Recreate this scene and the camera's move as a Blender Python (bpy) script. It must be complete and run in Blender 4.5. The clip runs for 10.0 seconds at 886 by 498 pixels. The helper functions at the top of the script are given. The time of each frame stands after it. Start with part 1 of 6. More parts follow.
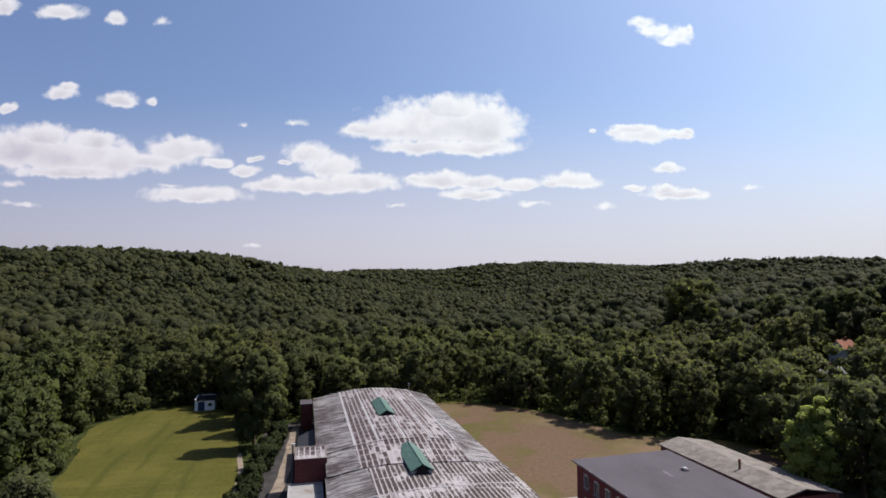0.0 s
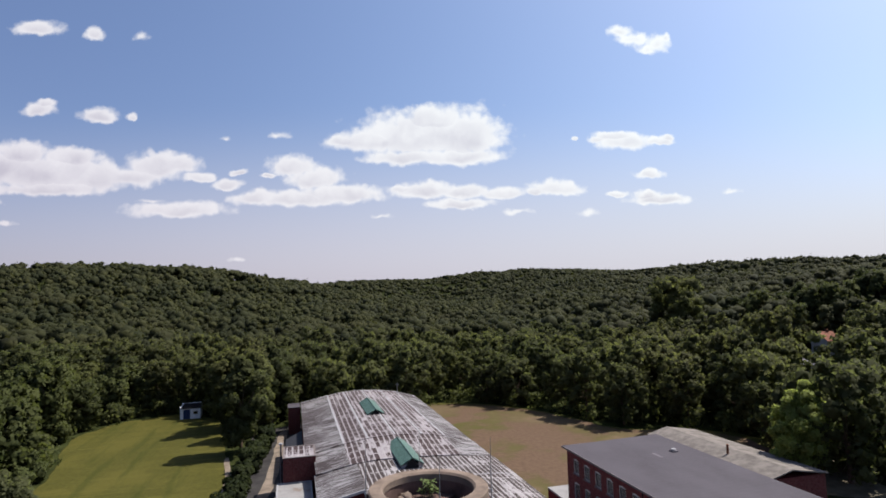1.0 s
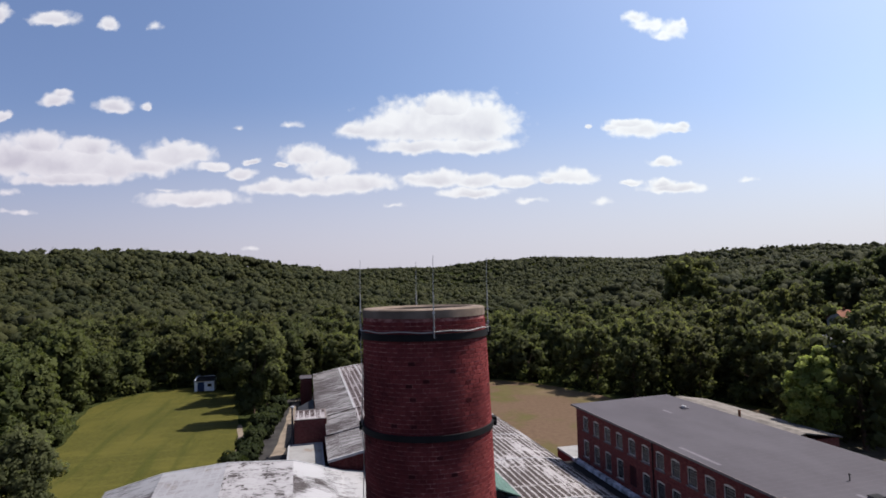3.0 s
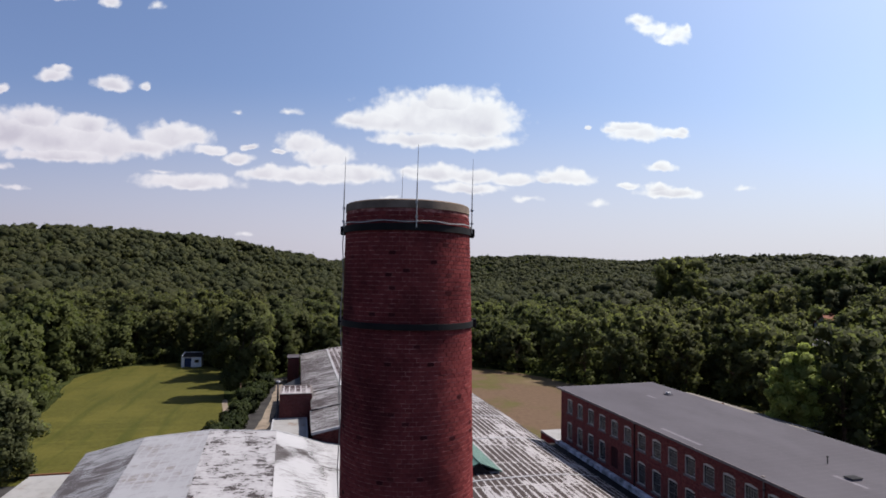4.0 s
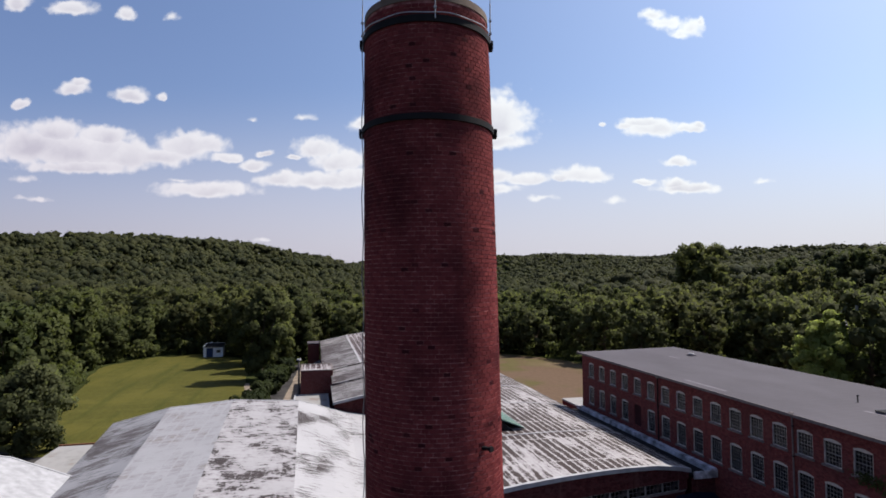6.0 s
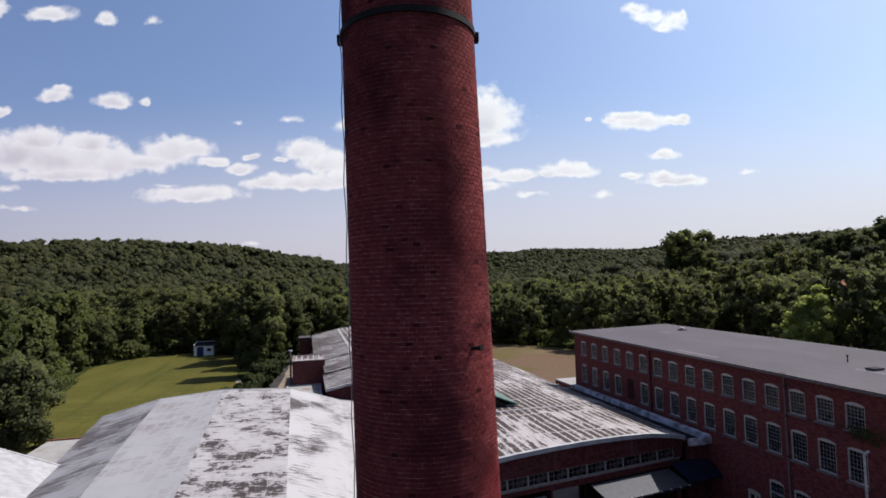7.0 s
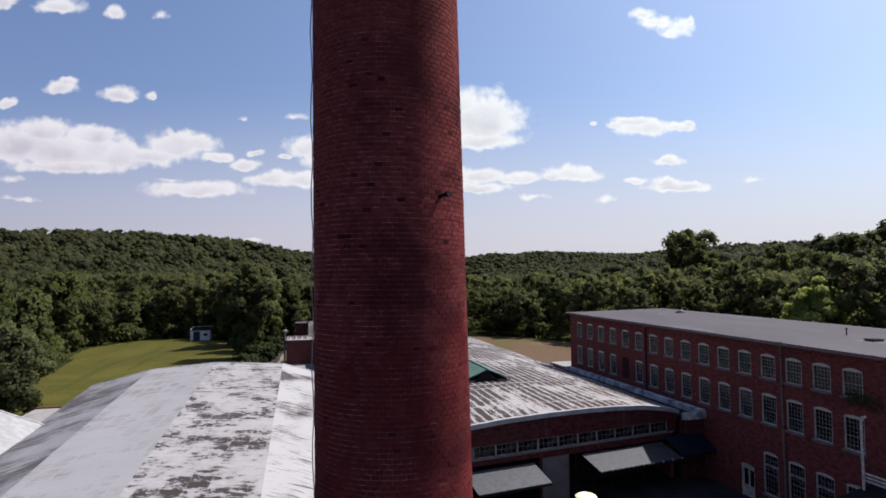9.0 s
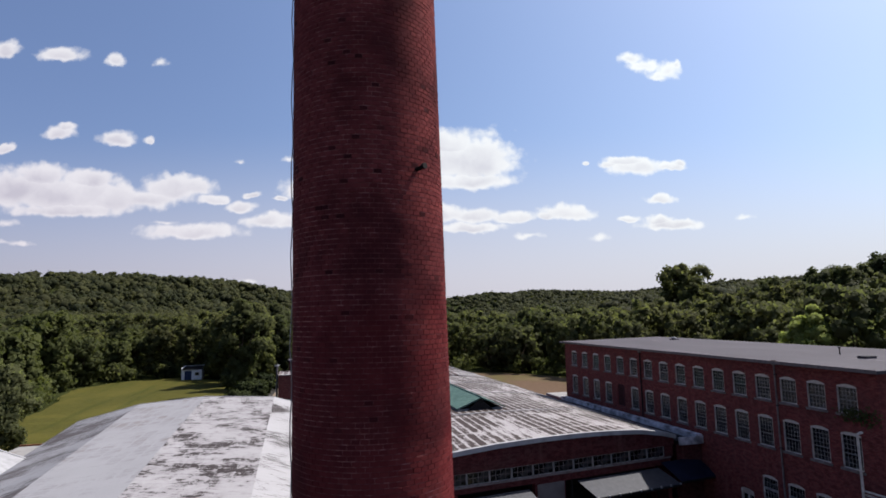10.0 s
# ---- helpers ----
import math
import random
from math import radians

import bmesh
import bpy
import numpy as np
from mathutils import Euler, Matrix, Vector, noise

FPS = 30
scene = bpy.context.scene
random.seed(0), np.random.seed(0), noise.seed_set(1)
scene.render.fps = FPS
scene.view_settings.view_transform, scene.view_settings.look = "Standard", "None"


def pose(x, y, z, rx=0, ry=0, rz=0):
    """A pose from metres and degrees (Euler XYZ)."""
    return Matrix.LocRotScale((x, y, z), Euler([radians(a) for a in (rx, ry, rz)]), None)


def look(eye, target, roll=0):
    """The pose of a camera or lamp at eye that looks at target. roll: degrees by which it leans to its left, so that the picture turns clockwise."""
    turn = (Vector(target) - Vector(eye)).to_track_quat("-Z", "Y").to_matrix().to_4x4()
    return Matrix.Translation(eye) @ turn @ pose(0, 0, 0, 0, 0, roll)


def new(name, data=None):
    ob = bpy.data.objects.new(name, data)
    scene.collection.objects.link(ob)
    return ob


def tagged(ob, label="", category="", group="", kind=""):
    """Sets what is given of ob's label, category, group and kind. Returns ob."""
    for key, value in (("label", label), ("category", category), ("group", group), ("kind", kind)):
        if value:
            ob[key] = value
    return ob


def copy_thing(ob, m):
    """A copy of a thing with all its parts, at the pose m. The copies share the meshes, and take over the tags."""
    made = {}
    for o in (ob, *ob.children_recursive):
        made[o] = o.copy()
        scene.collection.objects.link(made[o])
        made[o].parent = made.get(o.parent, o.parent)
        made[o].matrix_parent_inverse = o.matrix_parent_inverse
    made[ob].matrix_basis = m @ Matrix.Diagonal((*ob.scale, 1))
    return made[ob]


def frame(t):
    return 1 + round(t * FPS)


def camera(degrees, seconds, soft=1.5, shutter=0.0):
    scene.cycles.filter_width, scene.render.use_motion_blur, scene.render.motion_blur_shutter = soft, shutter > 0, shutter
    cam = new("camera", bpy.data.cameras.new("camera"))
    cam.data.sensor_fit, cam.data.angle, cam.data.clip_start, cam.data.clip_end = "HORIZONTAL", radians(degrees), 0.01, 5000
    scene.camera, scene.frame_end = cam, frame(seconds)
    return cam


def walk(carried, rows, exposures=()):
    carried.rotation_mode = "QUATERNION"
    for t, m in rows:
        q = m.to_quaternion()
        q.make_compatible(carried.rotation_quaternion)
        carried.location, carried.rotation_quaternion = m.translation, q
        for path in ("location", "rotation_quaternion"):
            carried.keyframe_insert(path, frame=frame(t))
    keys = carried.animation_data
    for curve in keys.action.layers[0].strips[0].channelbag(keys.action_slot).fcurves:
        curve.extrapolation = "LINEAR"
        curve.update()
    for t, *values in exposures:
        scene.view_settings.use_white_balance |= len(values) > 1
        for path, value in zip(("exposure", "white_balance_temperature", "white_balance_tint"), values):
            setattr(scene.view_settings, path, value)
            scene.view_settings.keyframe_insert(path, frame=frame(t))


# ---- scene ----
cam = camera(76.19, 10.0, soft=1.7)
PATH = [
    (0.0, pose(-0.395, -0.767, 29.583, 93.697, 0.245, -1.558)),
    (0.5, pose(-0.366, -0.689, 28.612, 93.024, 1.127, -2.516)),
    (1.0, pose(-0.344, -0.655, 27.301, 94.662, 1.636, -2.882)),
    (1.5, pose(-0.343, -0.556, 26.527, 94.734, -0.678, -1.588)),
    (2.0, pose(-0.232, -0.422, 25.727, 93.524, 0.383, -1.839)),
    (2.5, pose(-0.168, -0.319, 24.823, 93.903, 0.782, -1.557)),
    (2.7, pose(-0.132, -0.283, 24.454, 93.686, 1.534, -1.641)),
    (3.8, pose(0.064, -0.081, 22.424, 93.464, 1.060, -1.259)),
    (4.0, pose(0.100, -0.044, 22.055, 93.022, -1.066, -2.371)),
    (4.5, pose(0.085, 0.086, 21.128, 93.415, -2.529, -0.801)),
    (5.0, pose(0.102, 0.083, 20.194, 93.378, -0.814, -1.912)),
    (5.5, pose(-0.000, 0.000, 19.200, 90.630, 0.805, -0.000)),
    (5.7, pose(0.012, 0.049, 18.873, 92.895, 0.253, 0.178)),
    (6.8, pose(0.085, 0.440, 16.905, 93.252, 1.202, -3.188)),
    (7.0, pose(0.107, 0.517, 16.621, 92.972, 1.825, -1.582)),
    (7.5, pose(0.194, 0.657, 15.977, 94.555, 1.779, -1.731)),
    (8.0, pose(0.398, 1.124, 15.315, 92.443, 0.450, -2.939)),
    (8.5, pose(0.517, 1.184, 14.694, 93.442, 0.514, -1.857)),
    (9.0, pose(0.648, 1.273, 14.115, 93.053, 0.443, -1.462)),
    (9.5, pose(0.802, 1.340, 13.542, 94.531, -0.266, -1.381)),
    (10.0, pose(0.932, 1.258, 13.025, 97.077, 1.053, -1.858)),
]
walk(cam, PATH, exposures=[(0.0, 0.62), (10.0, 0.62)])

# ---- sky, sun ----
SUN_EL, SUN_AZ = radians(56), radians(66)
# clouds, bank by bank: place across and up, half width and half height, as slopes from the eye
CLOUDS = {
    "great_cumulus": [
        (0.014, 0.285, 0.107, 0.045),
        (0.096, 0.283, 0.071, 0.049),
        (-0.072, 0.277, 0.067, 0.024),
        (0.040, 0.315, 0.059, 0.029),
        (-0.117, 0.278, 0.034, 0.011),
        (0.080, 0.247, 0.079, 0.017),
        (-0.006, 0.246, 0.071, 0.014),
    ],
    "left_bank": [
        (-0.721, 0.239, 0.066, 0.038),
        (-0.678, 0.264, 0.042, 0.024),
        (-0.628, 0.229, 0.100, 0.038),
        (-0.549, 0.219, 0.058, 0.030),
        (-0.594, 0.255, 0.048, 0.019),
        (-0.444, 0.237, 0.050, 0.026),
        (-0.409, 0.239, 0.034, 0.020),
        (-0.369, 0.219, 0.026, 0.009),
        (-0.485, 0.219, 0.048, 0.018),
        (-0.622, 0.202, 0.104, 0.013),
    ],
    "middle_heap": [
        (-0.212, 0.233, 0.040, 0.020),
        (-0.172, 0.209, 0.046, 0.022),
        (-0.135, 0.181, 0.080, 0.017),
        (-0.275, 0.179, 0.038, 0.014),
        (-0.197, 0.176, 0.086, 0.015),
        (-0.325, 0.205, 0.022, 0.010),
        (-0.257, 0.219, 0.012, 0.005),
        (-0.302, 0.226, 0.013, 0.007),
    ],
    "middle_shelf": [
        (0.024, 0.187, 0.063, 0.015),
        (0.095, 0.183, 0.047, 0.014),
        (0.164, 0.179, 0.039, 0.011),
        (0.087, 0.162, 0.053, 0.010),
        (0.260, 0.187, 0.045, 0.015),
        (0.223, 0.182, 0.017, 0.009),
        (-0.018, 0.189, 0.022, 0.008),
    ],
    "left_puffs": [
        (-0.405, 0.160, 0.082, 0.014),
        (-0.647, 0.342, 0.026, 0.012),
        (-0.636, 0.352, 0.015, 0.008),
        (-0.546, 0.332, 0.033, 0.014),
        (-0.488, 0.329, 0.009, 0.008),
        (-0.742, 0.315, 0.013, 0.010),
        (-0.653, 0.491, 0.036, 0.016),
        (-0.558, 0.478, 0.014, 0.013),
        (-0.752, 0.497, 0.020, 0.018),
    ],
    "right_puffs": [
        (0.394, 0.269, 0.053, 0.015),
        (0.371, 0.280, 0.039, 0.010),
        (0.458, 0.272, 0.029, 0.009),
        (0.473, 0.278, 0.015, 0.007),
        (0.299, 0.279, 0.005, 0.005),
        (0.342, 0.276, 0.018, 0.007),
        (0.433, 0.208, 0.025, 0.010),
        (0.370, 0.174, 0.018, 0.006),
        (0.450, 0.163, 0.055, 0.010),
        (0.430, 0.169, 0.029, 0.008),
    ],
    "torn_cloud": [
        (0.394, 0.477, 0.019, 0.011),
        (0.418, 0.463, 0.027, 0.012),
        (0.445, 0.449, 0.014, 0.012),
        (0.466, 0.458, 0.019, 0.016),
        (0.481, 0.467, 0.008, 0.011),
    ],
    "wisps": [
        (-0.236, 0.292, 0.022, 0.008),
        (-0.326, 0.288, 0.014, 0.006),
        (-0.474, 0.476, 0.020, 0.013),
        (0.318, 0.139, 0.026, 0.009),
        (0.588, 0.175, 0.025, 0.008),
        (-0.052, 0.144, 0.020, 0.006),
        (0.186, 0.144, 0.034, 0.007),
        (-0.305, 0.072, 0.016, 0.006),
        (-0.726, 0.180, 0.026, 0.009),
        (-0.707, 0.145, 0.036, 0.006),
        (-0.454, 0.177, 0.030, 0.006),
    ],
}


world = bpy.data.worlds.new("sky")
scene.world = world
world.use_nodes = True
wt = world.node_tree
wt.nodes.clear()


def wmath(op, a, b=None, c=None, clamp=False):
    n = wt.nodes.new("ShaderNodeMath")
    n.operation, n.use_clamp = op, clamp
    for i, v in enumerate((a, b, c)):
        if v is None:
            continue
        if isinstance(v, (int, float)):
            n.inputs[i].default_value = v
        else:
            wt.links.new(v, n.inputs[i])
    return n.outputs[0]


def build_world():
    sky = wt.nodes.new("ShaderNodeTexSky")
    sky.sky_type, sky.sun_disc = "NISHITA", False
    sky.sun_elevation, sky.sun_rotation = SUN_EL, SUN_AZ
    sky.air_density, sky.dust_density, sky.ozone_density = 1.0, 2.2, 2.5
    co = wt.nodes.new("ShaderNodeTexCoord")
    sep = wt.nodes.new("ShaderNodeSeparateXYZ")
    wt.links.new(co.outputs["Generated"], sep.inputs[0])
    depth = wmath("MAXIMUM", wmath("ABSOLUTE", sep.outputs[1]), 0.08)
    u = wmath("DIVIDE", sep.outputs[0], depth)
    w = wmath("DIVIDE", sep.outputs[2], depth)
    flat = wt.nodes.new("ShaderNodeCombineXYZ")
    wt.links.new(u, flat.inputs[0])
    wt.links.new(w, flat.inputs[1])
    ns = wt.nodes.new("ShaderNodeTexNoise")
    ns.inputs["Scale"].default_value, ns.inputs["Detail"].default_value, ns.inputs["Roughness"].default_value = 26, 5, 0.52
    wt.links.new(flat.outputs[0], ns.inputs["Vector"])
    shift = wt.nodes.new("ShaderNodeVectorMath")
    shift.operation = "MULTIPLY_ADD"
    wt.links.new(ns.outputs["Color"], shift.inputs[0])
    shift.inputs[1].default_value = (0.030, 0.022, 0)
    wt.links.new(flat.outputs[0], shift.inputs[2])
    base = wt.nodes.new("ShaderNodeVectorMath")
    base.operation = "ADD"
    base.inputs[1].default_value = (-0.015, -0.011, 0)
    wt.links.new(shift.outputs[0], base.inputs[0])
    near, high = None, None
    here, last = base.outputs[0], None
    for bank, (cu, cw, ru, rw) in [(b, c) for b, row in CLOUDS.items() for c in row]:
        if bank != last and near is not None:
            # each bank drifts by a hair with the one before it
            drift = wt.nodes.new("ShaderNodeVectorMath")
            drift.operation = "MULTIPLY_ADD"
            wt.links.new(near, drift.inputs[0])
            drift.inputs[1].default_value = (1e-6, 1e-6, 0)
            wt.links.new(base.outputs[0], drift.inputs[2])
            here = drift.outputs[0]
        last = bank
        n = wt.nodes.new("ShaderNodeVectorMath")
        n.operation = "MULTIPLY_ADD"
        wt.links.new(here, n.inputs[0])
        n.inputs[1].default_value = (0.94 / ru, 0.97 / rw, 0)
        n.inputs[2].default_value = (-0.94 * cu / ru, -0.97 * cw / rw, 0)
        fold = wt.nodes.new("ShaderNodeVectorMath")
        fold.operation = "MULTIPLY"
        wt.links.new(n.outputs[0], fold.inputs[0])
        fold.inputs[1].default_value = (-1, -1.35, 0)
        top = wt.nodes.new("ShaderNodeVectorMath")
        top.operation = "MAXIMUM"
        wt.links.new(n.outputs[0], top.inputs[0])
        wt.links.new(fold.outputs[0], top.inputs[1])
        ln = wt.nodes.new("ShaderNodeVectorMath")
        ln.operation = "LENGTH"
        wt.links.new(top.outputs[0], ln.inputs[0])
        far = ln.outputs["Value"]
        if bank in ("wisps", "torn_cloud"):
            far = wmath("MULTIPLY_ADD", far, 0.6, 0.74 if bank == "wisps" else 0.46)
        own = wt.nodes.new("ShaderNodeSeparateXYZ")
        wt.links.new(n.outputs[0], own.inputs[0])
        if near is None:
            near, high = far, own.outputs[1]
        else:
            closer = wmath("LESS_THAN", far, near)
            step = wmath("SUBTRACT", own.outputs[1], high)
            high = wmath("MULTIPLY_ADD", step, closer, high)
            near = wmath("SMOOTH_MIN", near, far, 0.22)
    fine = wt.nodes.new("ShaderNodeTexNoise")
    fine.inputs["Scale"].default_value, fine.inputs["Detail"].default_value = 48, 4
    wt.links.new(flat.outputs[0], fine.inputs["Vector"])
    edge = wmath("ADD", near, wmath("MULTIPLY_ADD", fine.outputs["Fac"], 0.8, -0.40))
    # rounded billows along the edges
    for scale, deep in ((34, 0.34), (85, 0.22)):
        vo = wt.nodes.new("ShaderNodeTexVoronoi")
        vo.feature = "SMOOTH_F1"
        vo.inputs["Scale"].default_value, vo.inputs["Smoothness"].default_value = scale, 0.25
        wt.links.new(base.outputs[0], vo.inputs["Vector"])
        edge = wmath("ADD", edge, wmath("MULTIPLY_ADD", vo.outputs["Distance"], deep, -0.45 * deep))
    mask = wt.nodes.new("ShaderNodeMapRange")
    mask.interpolation_type = "SMOOTHSTEP"
    wt.links.new(edge, mask.inputs[0])
    mask.inputs[1].default_value, mask.inputs[2].default_value = 1.38, 0.72
    mask.inputs[3].default_value, mask.inputs[4].default_value = 0, 1
    puff = wt.nodes.new("ShaderNodeTexNoise")
    puff.inputs["Scale"].default_value, puff.inputs["Detail"].default_value = 15, 6
    wt.links.new(base.outputs[0], puff.inputs["Vector"])
    inner = wt.nodes.new("ShaderNodeMapRange")
    inner.interpolation_type = "SMOOTHSTEP"
    wt.links.new(near, inner.inputs[0])
    inner.inputs[1].default_value, inner.inputs[2].default_value = 1.0, 0.25
    low = wmath("MULTIPLY_ADD", high, -0.45, 0.50)
    low = wmath("ADD", low, wmath("MULTIPLY_ADD", puff.outputs["Fac"], 2.4, -1.2), clamp=True)
    white = wt.nodes.new("ShaderNodeMix")
    white.data_type = "RGBA"
    wt.links.new(wmath("MULTIPLY", inner.outputs[0], low), white.inputs[0])
    white.inputs[6].default_value = (9.6, 9.35, 9.6, 1)
    white.inputs[7].default_value = (6.8, 6.5, 7.2, 1)
    # milky haze towards the horizon
    haze = wt.nodes.new("ShaderNodeMapRange")
    haze.interpolation_type = "SMOOTHSTEP"
    wt.links.new(w, haze.inputs[0])
    haze.inputs[1].default_value, haze.inputs[2].default_value = 0.36, 0.02
    hz = wt.nodes.new("ShaderNodeMix")
    hz.data_type = "RGBA"
    side = wt.nodes.new("ShaderNodeMapRange")
    side.interpolation_type = "SMOOTHSTEP"
    wt.links.new(wmath("ADD", wmath("MULTIPLY", sep.outputs[0], 0.5), wmath("MULTIPLY", sep.outputs[1], 0.8)), side.inputs[0])
    side.inputs[1].default_value, side.inputs[2].default_value = -0.5, 0.9
    side.inputs[3].default_value, side.inputs[4].default_value = 0.2, 0.82
    wt.links.new(wmath("MULTIPLY", haze.outputs[0], side.outputs[0]), hz.inputs[0])
    blue = wt.nodes.new("ShaderNodeMix")
    blue.data_type, blue.blend_type = "RGBA", "MULTIPLY"
    blue.inputs[0].default_value = 1
    wt.links.new(sky.outputs[0], blue.inputs[6])
    blue.inputs[7].default_value = (1.28, 1.265, 1.43, 1)
    wt.links.new(blue.outputs[2], hz.inputs[6])
    hz.inputs[7].default_value = (7.1, 6.75, 7.75, 1)
    mix = wt.nodes.new("ShaderNodeMix")
    mix.data_type = "RGBA"
    ahead = wmath("GREATER_THAN", sep.outputs[1], 0.0)
    wt.links.new(wmath("MULTIPLY", wmath("MULTIPLY", mask.outputs[0], 0.92), ahead), mix.inputs[0])
    # the sky brightens towards the sun
    toward = wt.nodes.new("ShaderNodeVectorMath")
    toward.operation = "DOT_PRODUCT"
    wt.links.new(co.outputs["Generated"], toward.inputs[0])
    toward.inputs[1].default_value = (math.sin(SUN_AZ) * math.cos(SUN_EL), math.cos(SUN_AZ) * math.cos(SUN_EL), math.sin(SUN_EL))
    glow = wt.nodes.new("ShaderNodeMapRange")
    wt.links.new(toward.outputs["Value"], glow.inputs[0])
    glow.inputs[1].default_value, glow.inputs[2].default_value = -0.1, 0.8
    tone = wt.nodes.new("ShaderNodeMix")
    tone.data_type = "RGBA"
    wt.links.new(glow.outputs[0], tone.inputs[0])
    tone.inputs[6].default_value = (0.85, 0.82, 0.87, 1)
    tone.inputs[7].default_value = (1.12, 1.20, 1.15, 1)
    lit = wt.nodes.new("ShaderNodeVectorMath")
    lit.operation = "MULTIPLY"
    wt.links.new(mix.outputs[2], lit.inputs[0])
    wt.links.new(tone.outputs[2], lit.inputs[1])
    wt.links.new(hz.outputs[2], mix.inputs[6])
    wt.links.new(white.outputs[2], mix.inputs[7])
    bg = wt.nodes.new("ShaderNodeBackground")
    bg.inputs["Strength"].default_value = 0.064
    wt.links.new(lit.outputs[0], bg.inputs["Color"])
    out = wt.nodes.new("ShaderNodeOutputWorld")
    wt.links.new(bg.outputs[0], out.inputs["Surface"])


build_world()
sun = new("sun", bpy.data.lights.new("sun", "SUN"))
sun.data.energy, sun.data.angle, sun.data.color = 5.0, radians(0.5), (1.0, 0.95, 0.88)
sun_dir = Vector((math.sin(SUN_AZ) * math.cos(SUN_EL), math.cos(SUN_AZ) * math.cos(SUN_EL), math.sin(SUN_EL)))
sun.matrix_world = look(sun_dir * 300, (0, 0, 0))

# ---- materials ----


class Mat:
    """A small wrapper round a node material."""

    def __init__(self, name, rough=0.8, metal=0.0, spec=0.1):
        self.m = bpy.data.materials.new(name)
        self.m.use_nodes = True
        self.t = self.m.node_tree
        self.b = self.t.nodes["Principled BSDF"]
        self.b.inputs["Roughness"].default_value = rough
        self.b.inputs["Metallic"].default_value = metal
        self.b.inputs["Specular IOR Level"].default_value = spec
        self.coord = self.t.nodes.new("ShaderNodeTexCoord")

    def link(self, a, b):
        self.t.links.new(a, b)

    def mapped(self, scale=(1, 1, 1), space="Object", rot=(0, 0, 0)):
        n = self.t.nodes.new("ShaderNodeMapping")
        n.inputs["Scale"].default_value = scale
        n.inputs["Rotation"].default_value = rot
        self.link(self.coord.outputs[space], n.inputs[0])
        return n.outputs[0]

    def noise(self, vec, scale, detail=4, rough=0.55, out="Fac"):
        n = self.t.nodes.new("ShaderNodeTexNoise")
        n.inputs["Scale"].default_value, n.inputs["Detail"].default_value, n.inputs["Roughness"].default_value = scale, detail, rough
        self.link(vec, n.inputs["Vector"])
        return n.outputs[out]

    def ramp(self, fac, lo, hi, smooth=True, to=(0, 1)):
        n = self.t.nodes.new("ShaderNodeMapRange")
        n.interpolation_type = "SMOOTHSTEP" if smooth else "LINEAR"
        self.link(fac, n.inputs[0])
        n.inputs[1].default_value, n.inputs[2].default_value = lo, hi
        n.inputs[3].default_value, n.inputs[4].default_value = to
        return n.outputs[0]

    def mix(self, fac, a, b, blend="MIX"):
        n = self.t.nodes.new("ShaderNodeMix")
        n.data_type, n.blend_type = "RGBA", blend
        for v, i in ((fac, 0), (a, 6), (b, 7)):
            if isinstance(v, (int, float)):
                n.inputs[i].default_value = v
            elif isinstance(v, tuple):
                n.inputs[i].default_value = (*v, 1) if len(v) == 3 else v
            else:
                self.link(v, n.inputs[i])
        return n.outputs[2]

    def math(self, op, a, b=0.0):
        n = self.t.nodes.new("ShaderNodeMath")
        n.operation = op
        for i, v in enumerate((a, b)):
            if isinstance(v, (int, float)):
                n.inputs[i].default_value = v
            else:
                self.link(v, n.inputs[i])
        return n.outputs[0]

    def wave(self, vec, scale, axis="X", distort=0.0):
        n = self.t.nodes.new("ShaderNodeTexWave")
        n.bands_direction = axis
        n.inputs["Scale"].default_value, n.inputs["Distortion"].default_value = scale, distort
        self.link(vec, n.inputs["Vector"])
        return n.outputs["Fac"]

    def random(self, island=False):
        n = self.t.nodes.new("ShaderNodeNewGeometry" if island else "ShaderNodeObjectInfo")
        return n.outputs["Random Per Island" if island else "Random"]

    def color(self, out):
        if isinstance(out, tuple):
            self.b.inputs["Base Color"].default_value = (*out, 1)
        else:
            self.link(out, self.b.inputs["Base Color"])
        return self

    def bump(self, height, strength=0.3, dist=0.02):
        n = self.t.nodes.new("ShaderNodeBump")
        n.inputs["Strength"].default_value, n.inputs["Distance"].default_value = strength, dist
        self.link(height, n.inputs["Height"])
        self.link(n.outputs[0], self.b.inputs["Normal"])
        return self

    def roughness(self, out):
        self.link(out, self.b.inputs["Roughness"])
        return self


def plain(name, col, rough=0.7, metal=0.0, vary=0.25, scale=3.0):
    m = Mat(name, rough, metal)
    n = m.noise(m.mapped(), scale, 6)
    dark = tuple(c * (1 - vary) for c in col)
    light = tuple(min(1, c * (1 + vary * 0.6)) for c in col)
    m.color(m.mix(m.ramp(n, 0.3, 0.7), dark, light))
    m.bump(m.noise(m.mapped(), scale * 14, 3), 0.15, 0.01)
    return m.m


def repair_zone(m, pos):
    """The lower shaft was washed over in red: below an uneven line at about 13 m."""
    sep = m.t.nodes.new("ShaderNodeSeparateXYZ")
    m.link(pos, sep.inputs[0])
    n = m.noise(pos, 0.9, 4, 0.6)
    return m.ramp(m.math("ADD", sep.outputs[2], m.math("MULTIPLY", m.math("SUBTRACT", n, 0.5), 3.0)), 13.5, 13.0)


